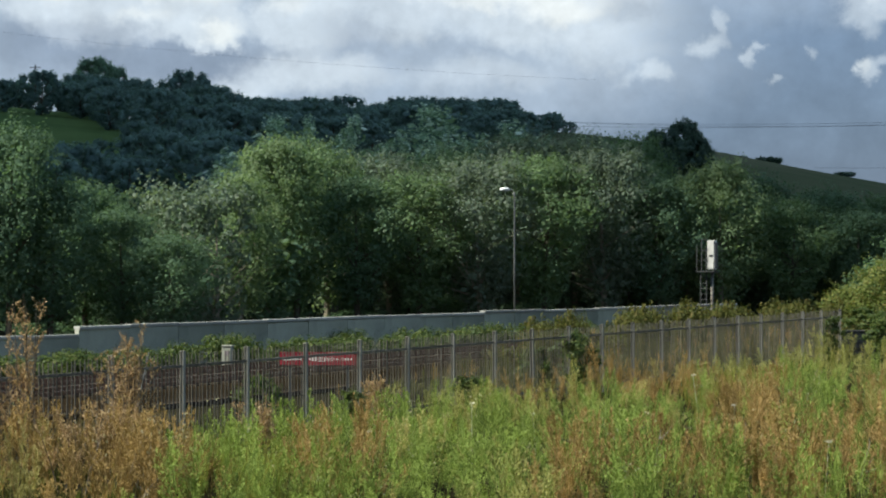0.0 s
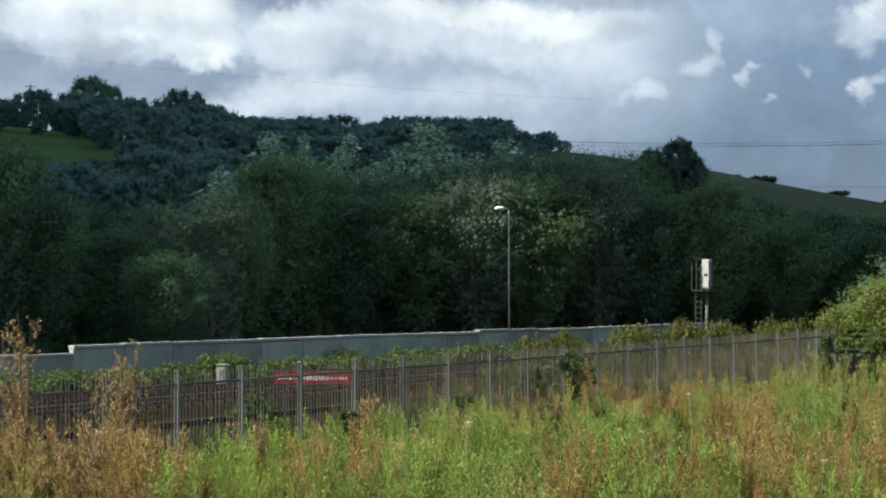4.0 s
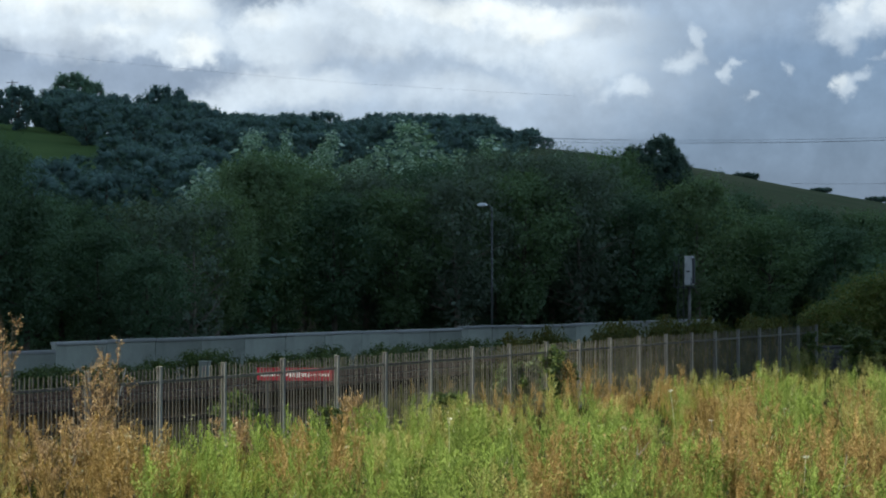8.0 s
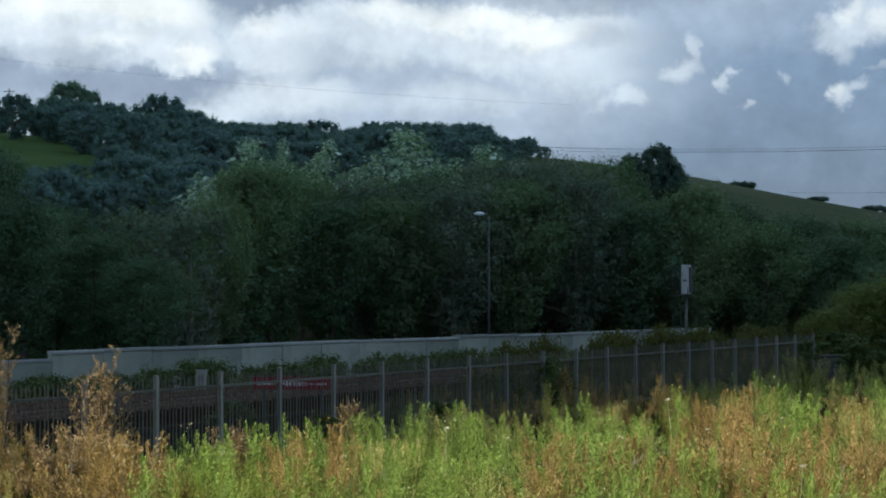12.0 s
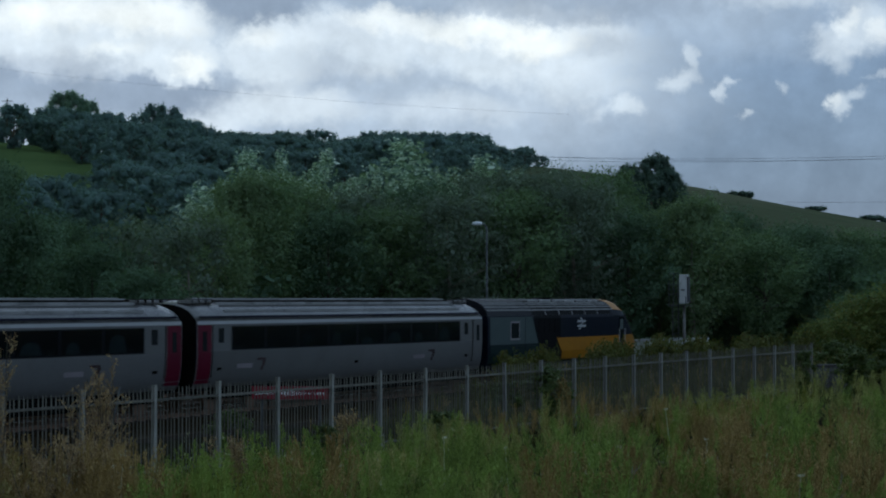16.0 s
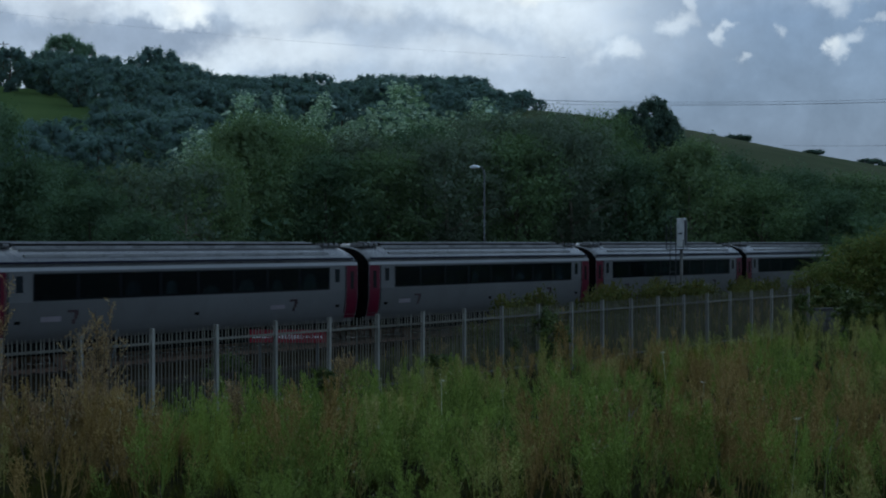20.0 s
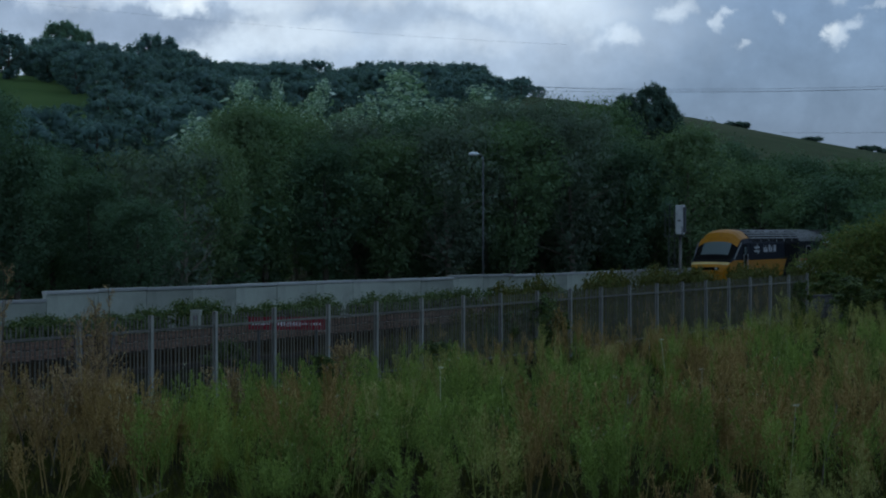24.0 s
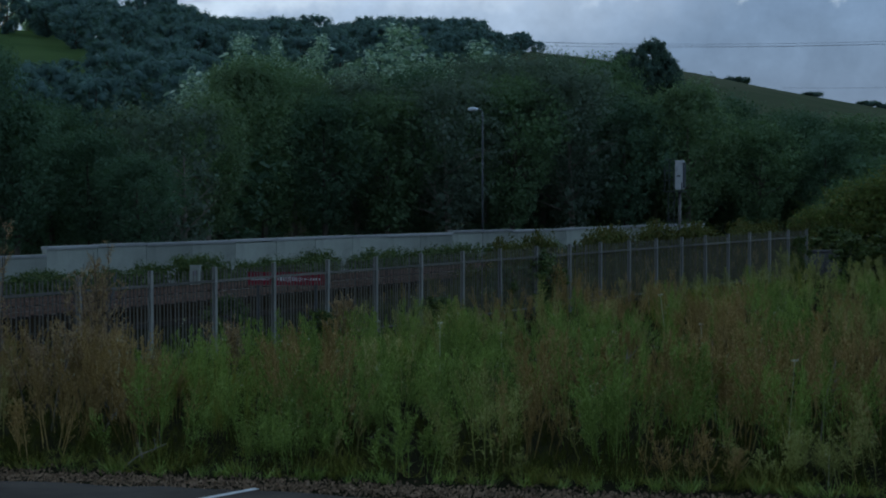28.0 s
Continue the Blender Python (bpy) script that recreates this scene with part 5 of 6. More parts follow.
def make_power_car(style):
    t = thing("power_car", Matrix.Identity(4), "navy and yellow wedge-nosed power car, " +
              ("pale green at the rear" if style == "lead" else "grey with red stripe"), "train", "power cars of the train")
    low = HALF
    top = [(1.345, 3.124), (1.28, 3.34), (1.10, 3.56), (0.78, 3.74), (0.4, 3.85), (0.0, 3.88)]

    def ring(x, k, crown, half):
        zb = 0.85
        return [(x, y * k, zb + (z - zb) * (crown - zb) / (3.88 - zb)) for y, z in half]

    part("body", Shape().loft([[(x, y, z) for y, z in mirror(low)] for x in (0.1, 7.2, 14.6)]), "navy_paint", t, "navy body sides")
    part("engine_bay", Shape().loft([[(x, y * 1.0015, z) for y, z in mirror(low)] for x in (5.0, 8.0)]), "black_paint", t)
    for x0, x1, mat in ((0.1, 4.8, "dark_grey_paint" if style == "lead" else "coach_roof"), (4.8, 14.2, "black_paint"), (14.2, 14.6, "navy_paint")):
        roof = part("roof", Shape().loft([[(x, y, z) for y, z in mirror(top)] for x in (x0, x1)]), mat, t, smooth=False)
        for y, z in ((1.27, 3.36), (1.16, 3.50), (1.04, 3.60), (0.92, 3.67), (0.55, 3.81), (-1.27, 3.36), (-1.16, 3.50), (-1.04, 3.60), (-0.92, 3.67), (-0.55, 3.81)):
            part("roof_rail", Shape().box(x0 + 0.1, min(x1, 14.5), y - 0.015, y + 0.015, z - 0.03, z + 0.035), "rib_grey", roof)
        if x0 > 4 and x0 < 6:
            for k in range(6):
                for s in (-1, 1):
                    part("roof_grille", Shape().box(5.2 + k * 1.42, 6.4 + k * 1.42, s * 0.70 - 0.22, s * 0.70 + 0.22, 3.70, 3.80), "rib_grey" if k % 2 else "coach_roof", roof, bevel=0.02)
            part("exhaust", Shape().box(8.6, 9.3, -0.3, 0.3, 3.86, 3.93), "skirt_black", roof)
            for k in range(5):
                part("roof_seam", Shape().loft([[(6.3 + k * 1.55 + dx, y * 1.01, z + 0.008) for y, z in mirror(top)] for dx in (0, 0.07)]), "rib_grey" if k < 2 else "coach_roof", roof)
    # nose: rounded dome, raked windscreen, blunt snout
    def section(x, k, crown):
        waist = min(2.07, crown - 0.10)
        sh = waist + (crown - waist) * 0.55
        half = [(1.20 * k, 0.85), (1.31 * k, 1.05), (SIDE * k, min(1.45, waist - 0.04)), (SIDE * k, waist), (1.355 * k, sh)]
        half += [(y * k, sh + (crown - sh) * g) for y, g in ((1.27, 0.34), (0.90, 0.78), (0.66, 0.91), (0.36, 0.975), (0.0, 1.0))]
        return [(x, y, z) for y, z in mirror(half)]

    stations = [(14.6, 1, 3.88), (15.2, 0.998, 3.87), (15.7, 0.99, 3.82), (16.05, 0.98, 3.70), (16.3, 0.965, 3.44), (16.5, 0.955, 3.16), (16.8, 0.94, 2.80), (17.12, 0.92, 2.42),
                (17.42, 0.90, 2.14), (17.7, 0.865, 1.98), (17.95, 0.82, 1.84), (18.13, 0.75, 1.68), (18.24, 0.67, 1.45)]
    rings = [section(*st) for st in stations]
    n = len(rings[0])
    pieces = {}
    for a in range(len(rings) - 1):
        xm = (stations[a][0] + stations[a + 1][0]) / 2
        for b in range(n):
            c = (b + 1) % n
            q = [rings[a][b], rings[a][c], rings[a + 1][c], rings[a + 1][b]]
            lo = min(b, n - 2 - b) if b < n - 1 else -1
            # upward-facing strip of the nose gets the paler, skylit yellow
            if lo >= 4 and 17.6 < xm < 18.0:
                key = "nose_band"
            elif lo < 3 or xm > 17.6:
                key = "snout"
            elif lo in (3, 4):
                key = "cab_side" if b < n / 2 else "cab_side_far"
            elif xm < 16.45:
                key = "dome"
            elif lo >= 6 and xm < 17.1:
                key = "windscreen"
            else:
                key = "windscreen_surround"
            pieces.setdefault(key, Shape()).add(q, [(0, 1, 2, 3)])
    pieces["snout"].add(rings[-1], [tuple(range(n))])
    for key, mat, lab in (("snout", "yellow_paint", "yellow wedge nose"), ("nose_band", "skylit_yellow_paint", "yellow nose top under the windscreen, paled for sky light"), ("dome", "yellow_paint", "yellow cab dome"), ("cab_side", "navy_paint", ""), ("cab_side_far", "navy_paint", ""),
                          ("windscreen_surround", "black_paint", "black windscreen surround"), ("windscreen", "windscreen", "raked windscreen with sky reflection in its colour")):
        part(key.replace("_far", ""), pieces[key], mat, t, lab, smooth=False)
    for s in (-1, 1):
        part("screen_edge", Shape().tube([(16.1, s * 1.325, 3.10), (16.55, s * 1.30, 2.72), (17.2, s * 1.245, 2.14)], 0.04, 5), "lamp_grey", t)
    lamp_box = part("light_panel", Shape().box(17.75, 18.24, -0.64, 0.64, 1.50, 1.68), "black_paint", t, bevel=0.03)
    for y in (-0.5, 0.5):
        part("headlight", Shape().tube([(18.24, y, 1.59), (18.26, y, 1.59)], 0.07, 12), "decal_white", lamp_box)
    part("valance", Shape().loft([[(x, y * k, z) for y, z in ((1.1, 0.35), (1.2, 0.86), (-1.2, 0.86), (-1.1, 0.35))] for x, k in ((14.9, 1), (17.2, 0.88), (18.1, 0.62))]), "skirt_black", t)
    # livery panels
    if style == "lead":
        side_panel(t, "livery_panel", "pale_green_paint", [(0.35, 1.83), (5.45, 1.83), (4.75, 3.05), (0.35, 3.05)], 0.006, label="pale green upper panel")
        side_panel(t, "livery_panel", "dark_green_paint", [(0.35, 1.45), (5.6, 1.45), (5.47, 1.80), (0.35, 1.80)], 0.006, label="dark green lower panel")
        logo = 10.0
    else:
        side_panel(t, "livery_panel", "dark_grey_paint", [(0.35, 2.06), (5.0, 2.06), (4.6, 3.05), (0.35, 3.05)], 0.006, label="dark grey upper panel")
        side_panel(t, "livery_stripe", "red_stripe", [(0.35, 1.88), (5.12, 1.88), (5.02, 2.03), (0.35, 2.03)], 0.006, label="red stripe")
        side_panel(t, "livery_stripe", "decal_white", [(0.35, 1.80), (5.18, 1.80), (5.13, 1.865), (0.35, 1.865)], 0.006)
        side_panel(t, "livery_panel", "light_grey_paint", [(0.35, 1.40), (5.45, 1.40), (5.20, 1.785), (0.35, 1.785)], 0.006, label="light grey lower panel")
        logo = 12.9
        x = 9.7
        for k, (w, h) in enumerate([(0.17, 0.42), (0.17, 0.42), (0.06, 0.42), (0, 0), (0.16, 0.34), (0.05, 0.42), (0.06, 0.42), (0.22, 0.46), (0, 0), (0.1, 0.3), (0.17, 0.3), (0.07, 0.4), (0.18, 0.3), (0.06, 0.44)]):
            if w:
                side_panel(t, "lettering_bar", "decal_white", rect(x, x + w, 2.50, 2.50 + h), 0.004)
            x += w + 0.055 + (0.12 if not w else 0)
    side_panel(t, "livery_panel", "yellow_paint", [(8.1, 1.42), (14.62, 1.42), (14.62, 2.05), (7.55, 2.05)], 0.006, label="yellow lower side")
    rear_mat = "dark_green_paint" if style == "lead" else "light_grey_paint"
    part("rear_tumblehome", Shape().loft([[(x, y * 1.004, z) for y, z in mirror([(1.23, 0.95), (1.31, 1.05), (SIDE, 1.44)])] for x in (0.2, 5.0)]), rear_mat, t)
    part("yellow_tumblehome", Shape().loft([[(x, y * 1.004, z) for y, z in mirror([(1.22, 0.93), (1.31, 1.05), (SIDE, 1.44)])] for x in (8.15, 14.62)]), "yellow_paint", t)
    # cab sides over the nose flanks
    for s in (-1, 1):
        a, b = sorted((s * 1.39, s * 1.375))
        dr = part("cab_door", Shape().prism(rect(15.3, 15.85, 1.2, 2.95), a, b), "black_paint", t)
        a, b = sorted((s * 1.394, s * 1.389))
        part("door_window", Shape().prism(rect(15.38, 15.77, 2.35, 2.85), a, b), "windscreen", dr)
        for hx in (15.21, 15.95):
            part("handrail", Shape().tube([(hx, s * 1.42, 1.35), (hx, s * 1.42, 2.4)], 0.018, 5), "decal_white", dr)
        a, b = sorted((s * 1.388, s * 1.376))
        part("window_frame", Shape().prism(rect(2.42, 3.40, 2.02, 2.86), a, b), "decal_grey", t)
        a, b = sorted((s * 1.394, s * 1.385))
        part("guard_window", Shape().prism(rect(2.5, 3.32, 2.1, 2.78), a, b), "window_glass", t)
        a, b = sorted((s * 1.380, s * 1.376))
        part("door_line", Shape().prism(rect(4.0, 4.03, 1.2, 3.0), a, b), "black_paint", t)
        a, b = sorted((s * 1.380, s * 1.372))
        # paired bars of the emblem
        for out in ([(logo, 2.52), (logo + 1.0, 2.52), (logo + 1.0, 2.62), (logo, 2.62)], [(logo, 2.75), (logo + 1.0, 2.75), (logo + 1.0, 2.85), (logo, 2.85)],
                    [(logo + 0.30, 2.98), (logo + 0.46, 2.98), (logo + 0.78, 2.69), (logo + 0.60, 2.69)], [(logo + 0.40, 2.69), (logo + 0.58, 2.69), (logo + 0.30, 2.40), (logo + 0.14, 2.40)]):
            part("emblem_bar", Shape().prism(out, a, b), "decal_white", t)
        for k in range(4):
            a, b = sorted((s * 1.384, s * 1.37))
            part("side_grille", Shape().prism(rect(5.5 + k * 0.6, 5.95 + k * 0.6, 2.3, 2.95), a, b), "black_paint", t)
    part("fuel_tank", Shape().box(6.4, 11.0, -1.2, 1.2, 0.3, 0.86), "skirt_black", t, bevel=0.06)
    part("underframe", Shape().box(0.2, 14.4, -1.1, 1.1, 0.7, 0.88), "skirt_black", t)
    part("gangway", Shape().box(-0.1, 0.1, -0.6, 0.6, 0.95, 3.2), "skirt_black", t)
    running_gear(t, (2.6, 13.2))
    return t


lead = make_power_car("lead")
tail = make_power_car("tail")
first_coach = make_coach("coach_silver")
plain_coach = make_coach()
coaches = [first_coach, plain_coach] + [copy_thing(plain_coach, Matrix.Identity(4)) for _ in range(5)]

# ---- weeds ----


def blade(p, d, length, width):
    """Rhombus quads from points p along directions d."""
    d = unit(d)
    side = unit(np.cross(d, np.array([0.0, 0.0, 1.0])) + 1e-6)
    L, W = np.asarray(length)[..., None], np.asarray(width)[..., None]
    return np.stack([p, p + d * L * 0.45 + side * W * 0.5, p + d * L, p + d * L * 0.45 - side * W * 0.5], axis=1)


def stem(a, b, width):
    a, b = np.asarray(a, float), np.asarray(b, float)
    out = []
    for s in (np.array([1.0, 0, 0]), np.array([0, 1.0, 0])):
        out.append([a - s * width / 2, a + s * width / 2, b + s * width / 4, b - s * width / 4])
    return np.array(out)


def plume(o, tip, radius, n, rng, length, width, lift=0.9):
    """Small leaves packed on a ragged cone round the line from o to tip."""
    u = rng.uniform(0, 1, n) ** 0.8
    a = rng.uniform(0, 6.28, n)
    r = radius * ((1.0 - u) ** 0.75 * 0.95 + 0.05) * rng.uniform(0.35, 1.0, n)
    out = np.stack([np.cos(a), np.sin(a), np.zeros(n)], -1)
    p = o + (tip - o) * u[:, None] + out * r[:, None]
    d = out + np.array([0, 0, 1.0]) * rng.uniform(0.2, lift * 1.6, n)[:, None] + rng.normal(0, 0.25, (n, 3))
    return blade(p, d, rng.uniform(0.7, 1.3, n) * length, rng.uniform(0.7, 1.3, n) * width)


def green_weed(rng):
    """A bushy plume: a main spire and steep side shoots, thick with narrow leaves."""
    tip = np.array([rng.normal(0, 0.05), rng.normal(0, 0.05), 1.0])
    q = [stem((0, 0, 0), tip, 0.014), plume(tip * 0.36, tip, 0.165, 190, rng, 0.043, 0.013)]
    for i in range(int(rng.integers(6, 9))):
        z, a = rng.uniform(0.25, 0.72), rng.uniform(0, 6.28)
        o = tip * z
        e = o + np.array([math.cos(a) * 0.19, math.sin(a) * 0.19, rng.uniform(0.18, 0.32)])
        q.append(stem(o, e, 0.008))
        q.append(plume(o + (e - o) * 0.25, e, 0.075, 40, rng, 0.038, 0.0125))
    n = 9
    p = tip * rng.uniform(0.1, 0.45, n)[:, None]
    an = rng.uniform(0, 6.28, n)
    q.append(blade(p, np.stack([np.cos(an), np.sin(an), rng.uniform(0.0, 0.6, n)], -1), rng.uniform(0.08, 0.16, n), rng.uniform(0.018, 0.03, n)))
    return np.concatenate(q)


def dry_weed(rng):
    """A dead plume of dock: steep branches crusted with seed."""
    tip = np.array([rng.normal(0, 0.08), rng.normal(0, 0.08), 1.0])
    q = [stem((0, 0, 0), tip, 0.02), plume(tip * 0.5, tip, 0.07, 70, rng, 0.036, 0.017, 0.6)]
    for i in range(int(rng.integers(10, 14))):
        z, a = rng.uniform(0.22, 0.85), rng.uniform(0, 6.28)
        o = tip * z
        e = o + np.array([math.cos(a) * 0.15, math.sin(a) * 0.15, rng.uniform(0.15, 0.32)]) * (1.25 - 0.6 * z)
        q.append(stem(o, e, 0.009))
        q.append(plume(o + (e - o) * 0.1, e, 0.04, 24, rng, 0.036, 0.0165, 0.6))
    return np.concatenate(q)


def grass_tuft(rng):
    n = 26
    p = np.concatenate([rng.normal(0, 0.06, (n, 2)), np.zeros((n, 1))], 1)
    an = rng.uniform(0, 6.28, n)
    d = np.stack([np.cos(an) * 0.35, np.sin(an) * 0.35, np.ones(n)], -1)
    q = [blade(p, d, rng.uniform(0.5, 1.0, n), rng.uniform(0.008, 0.016, n))]
    m = 12
    tops = p[:m] + unit(d[:m]) * rng.uniform(0.7, 1.0, m)[:, None]
    q.append(leaves(tops, rng.normal(0, 1, (m, 3)), 0.06, 0.016, rng))
    return np.concatenate(q)


def fluff(rng):
    """Pale seed tufts at the top of a weed."""
    n = 9
    p = np.stack([rng.normal(0, 0.07, n), rng.normal(0, 0.07, n), rng.uniform(0.72, 1.03, n)], -1)
    return leaves(p, rng.normal(0, 1, (n, 3)) + np.array([0, 0, 0.6]), 0.032, 0.022, rng)


def umbel(rng):
    q = [stem((0, 0, 0), (0.03, 0.02, 1.0), 0.012)]
    n = 16
    a, r = rng.uniform(0, 6.28, n), 0.055 * np.sqrt(rng.uniform(0, 1, n))
    p = np.stack([0.03 + r * np.cos(a), 0.02 + r * np.sin(a), 1.0 + rng.normal(0, 0.006, n)], -1)
    q.append(leaves(p, np.tile([0, 0, 1.0], (n, 1)), 0.028, 0.024, rng, 0.35))
    return np.concatenate(q)


# stands of one kind of plant: bearing, distance, radii across and along
DRY = [(0.056, 70, 3.0, 7), (0.090, 66, 2.0, 4), (0.137, 54, 1.1, 8), (0.139, 41, 0.9, 6), (0.158, 33, 1.0, 3), (0.193, 54, 0.8, 4), (0.209, 39.5, 0.9, 6), (0.084, 38, 0.9, 3), (0.048, 35, 0.5, 2.5),
       (-0.165, 45.6, 1.0, 2), (-0.176, 39, 1.5, 5), (-0.148, 37, 0.8, 4), (-0.205, 42, 1.2, 4), (0.186, 44, 0.5, 3), (-0.124, 54, 1.0, 1.5), (-0.056, 56, 0.6, 2), (-0.067, 38, 0.5, 2), (0.134, 33, 0.8, 3)]
LUSH = [(0.108, 56, 1.0, 5), (0.018, 41, 1.6, 5), (-0.04, 47, 2.0, 5), (-0.023, 34, 1.5, 4), (-0.10, 38, 1.2, 4), (0.163, 62, 1.6, 6), (0.174, 45.6, 0.7, 3), (0.169, 33, 0.5, 2),
        (0.122, 36, 0.5, 2), (-0.061, 45, 1.0, 4), (-0.133, 34, 0.7, 3),
        (0.115, 46, 0.8, 7), (0.163, 52, 1.0, 8), (0.182, 36, 0.7, 4), (0.098, 34, 0.8, 3), (0.062, 45, 1.4, 6), (0.068, 34, 0.9, 3), (0.200, 62, 1.2, 6)]


def in_stands(x, y, table):
    v = np.zeros_like(x)
    for cx, cy, rx, ry in table:
        v = np.maximum(v, np.exp(-(((x - cx * y) / (1.05 * rx)) ** 2 + ((y - cy) / (1.7 * ry)) ** 2) ** 1.5))
    return v


def sow(name, make, nproto, x, y, size, mat, label, rng, lean=0.06, spread=None):
    protos = [make(rng) for _ in range(nproto)]
    idx = rng.integers(0, nproto, len(x))
    out = []
    z0 = land(x, y)
    for k in range(nproto):
        sel = np.where(idx == k)[0]
        if not len(sel):
            continue
        a = rng.uniform(0, 6.28, len(sel))
        c, s = np.cos(a), np.sin(a)
        P = protos[k].reshape(-1, 3)
        h = size[sel][:, None]
        w = (0.75 + 0.25 * size[sel])[:, None] * rng.uniform(0.8, 1.2, (len(sel), 1))
        lx, ly = rng.normal(0, lean, (len(sel), 1)), rng.normal(0, lean, (len(sel), 1))
        if spread is not None:
            lx, ly = lx + spread[sel, :1], ly + spread[sel, 1:]
        zz = P[None, :, 2] * h
        X = (P[None, :, 0] * c[:, None] - P[None, :, 1] * s[:, None]) * w + lx * zz + x[sel][:, None]
        Y = (P[None, :, 0] * s[:, None] + P[None, :, 1] * c[:, None]) * w + ly * zz + y[sel][:, None]
        out.append(np.stack([X, Y, zz + z0[sel][:, None]], -1).reshape(-1, 4, 3))
    me = quad_mesh(name, np.concatenate(out), mat)
    return tagged(new(name, me), label, "weeds", kind="stuff")


def sow_field():
    """Weeds in mounds: each mound one kind, high in its middle, with gaps between."""
    rng = np.random.default_rng(77)
    cx, cy = [], []
    grid = {}
    for _ in range(9000):
        yy = 27.0 + 88.0 * rng.uniform() ** 0.85
        xx = rng.uniform(-0.29, 0.27) * yy
        gap = 0.95 + 0.009 * yy
        key = (int(xx // 2), int(yy // 2))
        near = [q for i in (-1, 0, 1) for j in (-1, 0, 1) for q in grid.get((key[0] + i, key[1] + j), ())]
        if all((xx - a) ** 2 + (yy - b) ** 2 > gap * gap for a, b in near):
            grid.setdefault(key, []).append((xx, yy))
            cx.append(xx)
            cy.append(yy)
    x, y = np.array(cx), np.array(cy)
    n = len(x)
    jx, jy = x + rng.normal(0, 0.18, n), y + rng.normal(0, 0.9, n)
    dry, lush = in_stands(jx, jy, DRY), in_stands(jx, jy, LUSH)
    pick = rng.uniform(0, 1, n)
    pd = np.clip(0.11 + 1.5 * dry - 0.75 * lush, 0.02, 0.98)
    pg = np.clip(0.84 + 0.2 * lush - 0.45 * dry, 0.3, 0.97)
    kind = np.where(pick < pd, 0, np.where(pick < pd + (1 - pd) * pg, 1, 2))
    high = (rng.uniform(0.75, 1.72, n) + 0.22 * lush + 0.30 * dry) * np.interp(y, [30, 38, 50, 62], [0.95, 1.15, 1.12, 0.9])
    reach = rng.uniform(0.42, 0.72, n) * (0.85 + 0.008 * y)
    thick = np.interp(y, [27, 36, 50, 80, 115], [7.0, 5.8, 3.8, 2.1, 1.2])
    count = rng.poisson(thick * 3.14 * reach ** 2 * np.where(kind == 0, 1.35, 0.95)) + 2
    idx = np.repeat(np.arange(n), count)
    m = len(idx)
    an, out = rng.uniform(0, 6.28, m), np.sqrt(rng.uniform(0, 1, m)) * 1.1
    px, py = x[idx] + np.cos(an) * out * reach[idx], y[idx] + np.sin(an) * out * reach[idx]
    s = px * math.sin(TURN) + py * math.cos(TURN)
    d = -px * math.cos(TURN) + py * math.sin(TURN)
    ok = (py > edge_y(px) + rng.normal(0.05, 0.12, m)) & ((d < FENCE_D - 0.25) | ((s > 94) & (d < 31)))
    idx, px, py, s, d, out, an = idx[ok], px[ok], py[ok], s[ok], d[ok], out[ok], an[ok]
    # shoots splay outwards from the middle of their mound
    flare = np.stack([np.cos(an), np.sin(an)], -1) * (out * 0.3)[:, None]
    m = len(idx)
    edge = 0.6 + 0.4 * np.clip((py - edge_y(px)) / 1.4, 0, 1)
    # lower growth along the foot of the fence where it stands clear
    clear = 1.0 - np.interp(px / py, [-0.15, -0.125], [0.38, 0.6]) * np.clip(1.25 - (FENCE_D - d) / 6.0, 0, 1) * np.clip((52 - s) / 6.0, 0, 1) * np.clip((px / py + 0.195) / 0.03, 0, 1)
    size = high[idx] * edge * clear * (1.08 - 0.5 * out ** 2) * rng.uniform(0.82, 1.12, m) * np.where(rng.uniform(0, 1, m) < 0.04, 1.25, 1.0)
    size = np.minimum(size, 1.8)
    stray = rng.uniform(0, 1, m)
    k = np.where(stray < 0.03, 0, np.where(stray < 0.05, 1, np.where(stray < 0.08, 2, kind[idx])))
    rich = lush[idx] + 0.5 * rng.uniform(0, 1, n)[idx] > 0.55
    rust = dry[idx] + 0.6 * rng.uniform(0, 1, n)[idx] > np.where(px / py < -0.13, 0.95, 0.6)
    for name, make, w, mat, label, lean in (("green_weeds", green_weed, (k == 1) & ~rich, "weed_green", "tall yellowish green feathery weeds", 0.06),
                                            ("lush_weeds", green_weed, (k == 1) & rich, "weed_lush", "tall lush green feathery weeds", 0.06),
                                            ("dry_weeds", dry_weed, (k == 0) & rust, "weed_dry", "dead rust-brown seed stalks of dock", 0.1),
                                            ("faded_weeds", dry_weed, (k == 0) & ~rust, "weed_ochre", "fading ochre weeds gone to seed", 0.1)):
        sow(name, make, 8, px[w], py[w], size[w], mat, label, rng, lean, flare[w])
    sow("tall_grass", grass_tuft, 7, px[k == 2], py[k == 2], size[k == 2] * 0.95, "weed_straw", "long grass gone to straw", rng, 0.1)
    w = rng.uniform(0, 1, m) < 0.008
    sow("white_flowers", umbel, 4, px[w], py[w], size[w] * 0.9, "weed_flower", "white wild carrot flowers among weeds", rng)
    w = rng.uniform(0, 1, m) < 0.2
    sow("seed_tufts", fluff, 8, px[w], py[w], size[w], "weed_fluff", "pale tufts of seed on the weeds", rng)
    # rank growth between the fence and the track, its shade in darkened leaves
    n = 850
    ss, dd = rng.uniform(57, 101, n), FENCE_D + 0.3 + 6.5 * rng.uniform(0, 1, n) ** 1.3
    x, y = ss * math.sin(TURN) - dd * math.cos(TURN), ss * math.cos(TURN) + dd * math.sin(TURN)
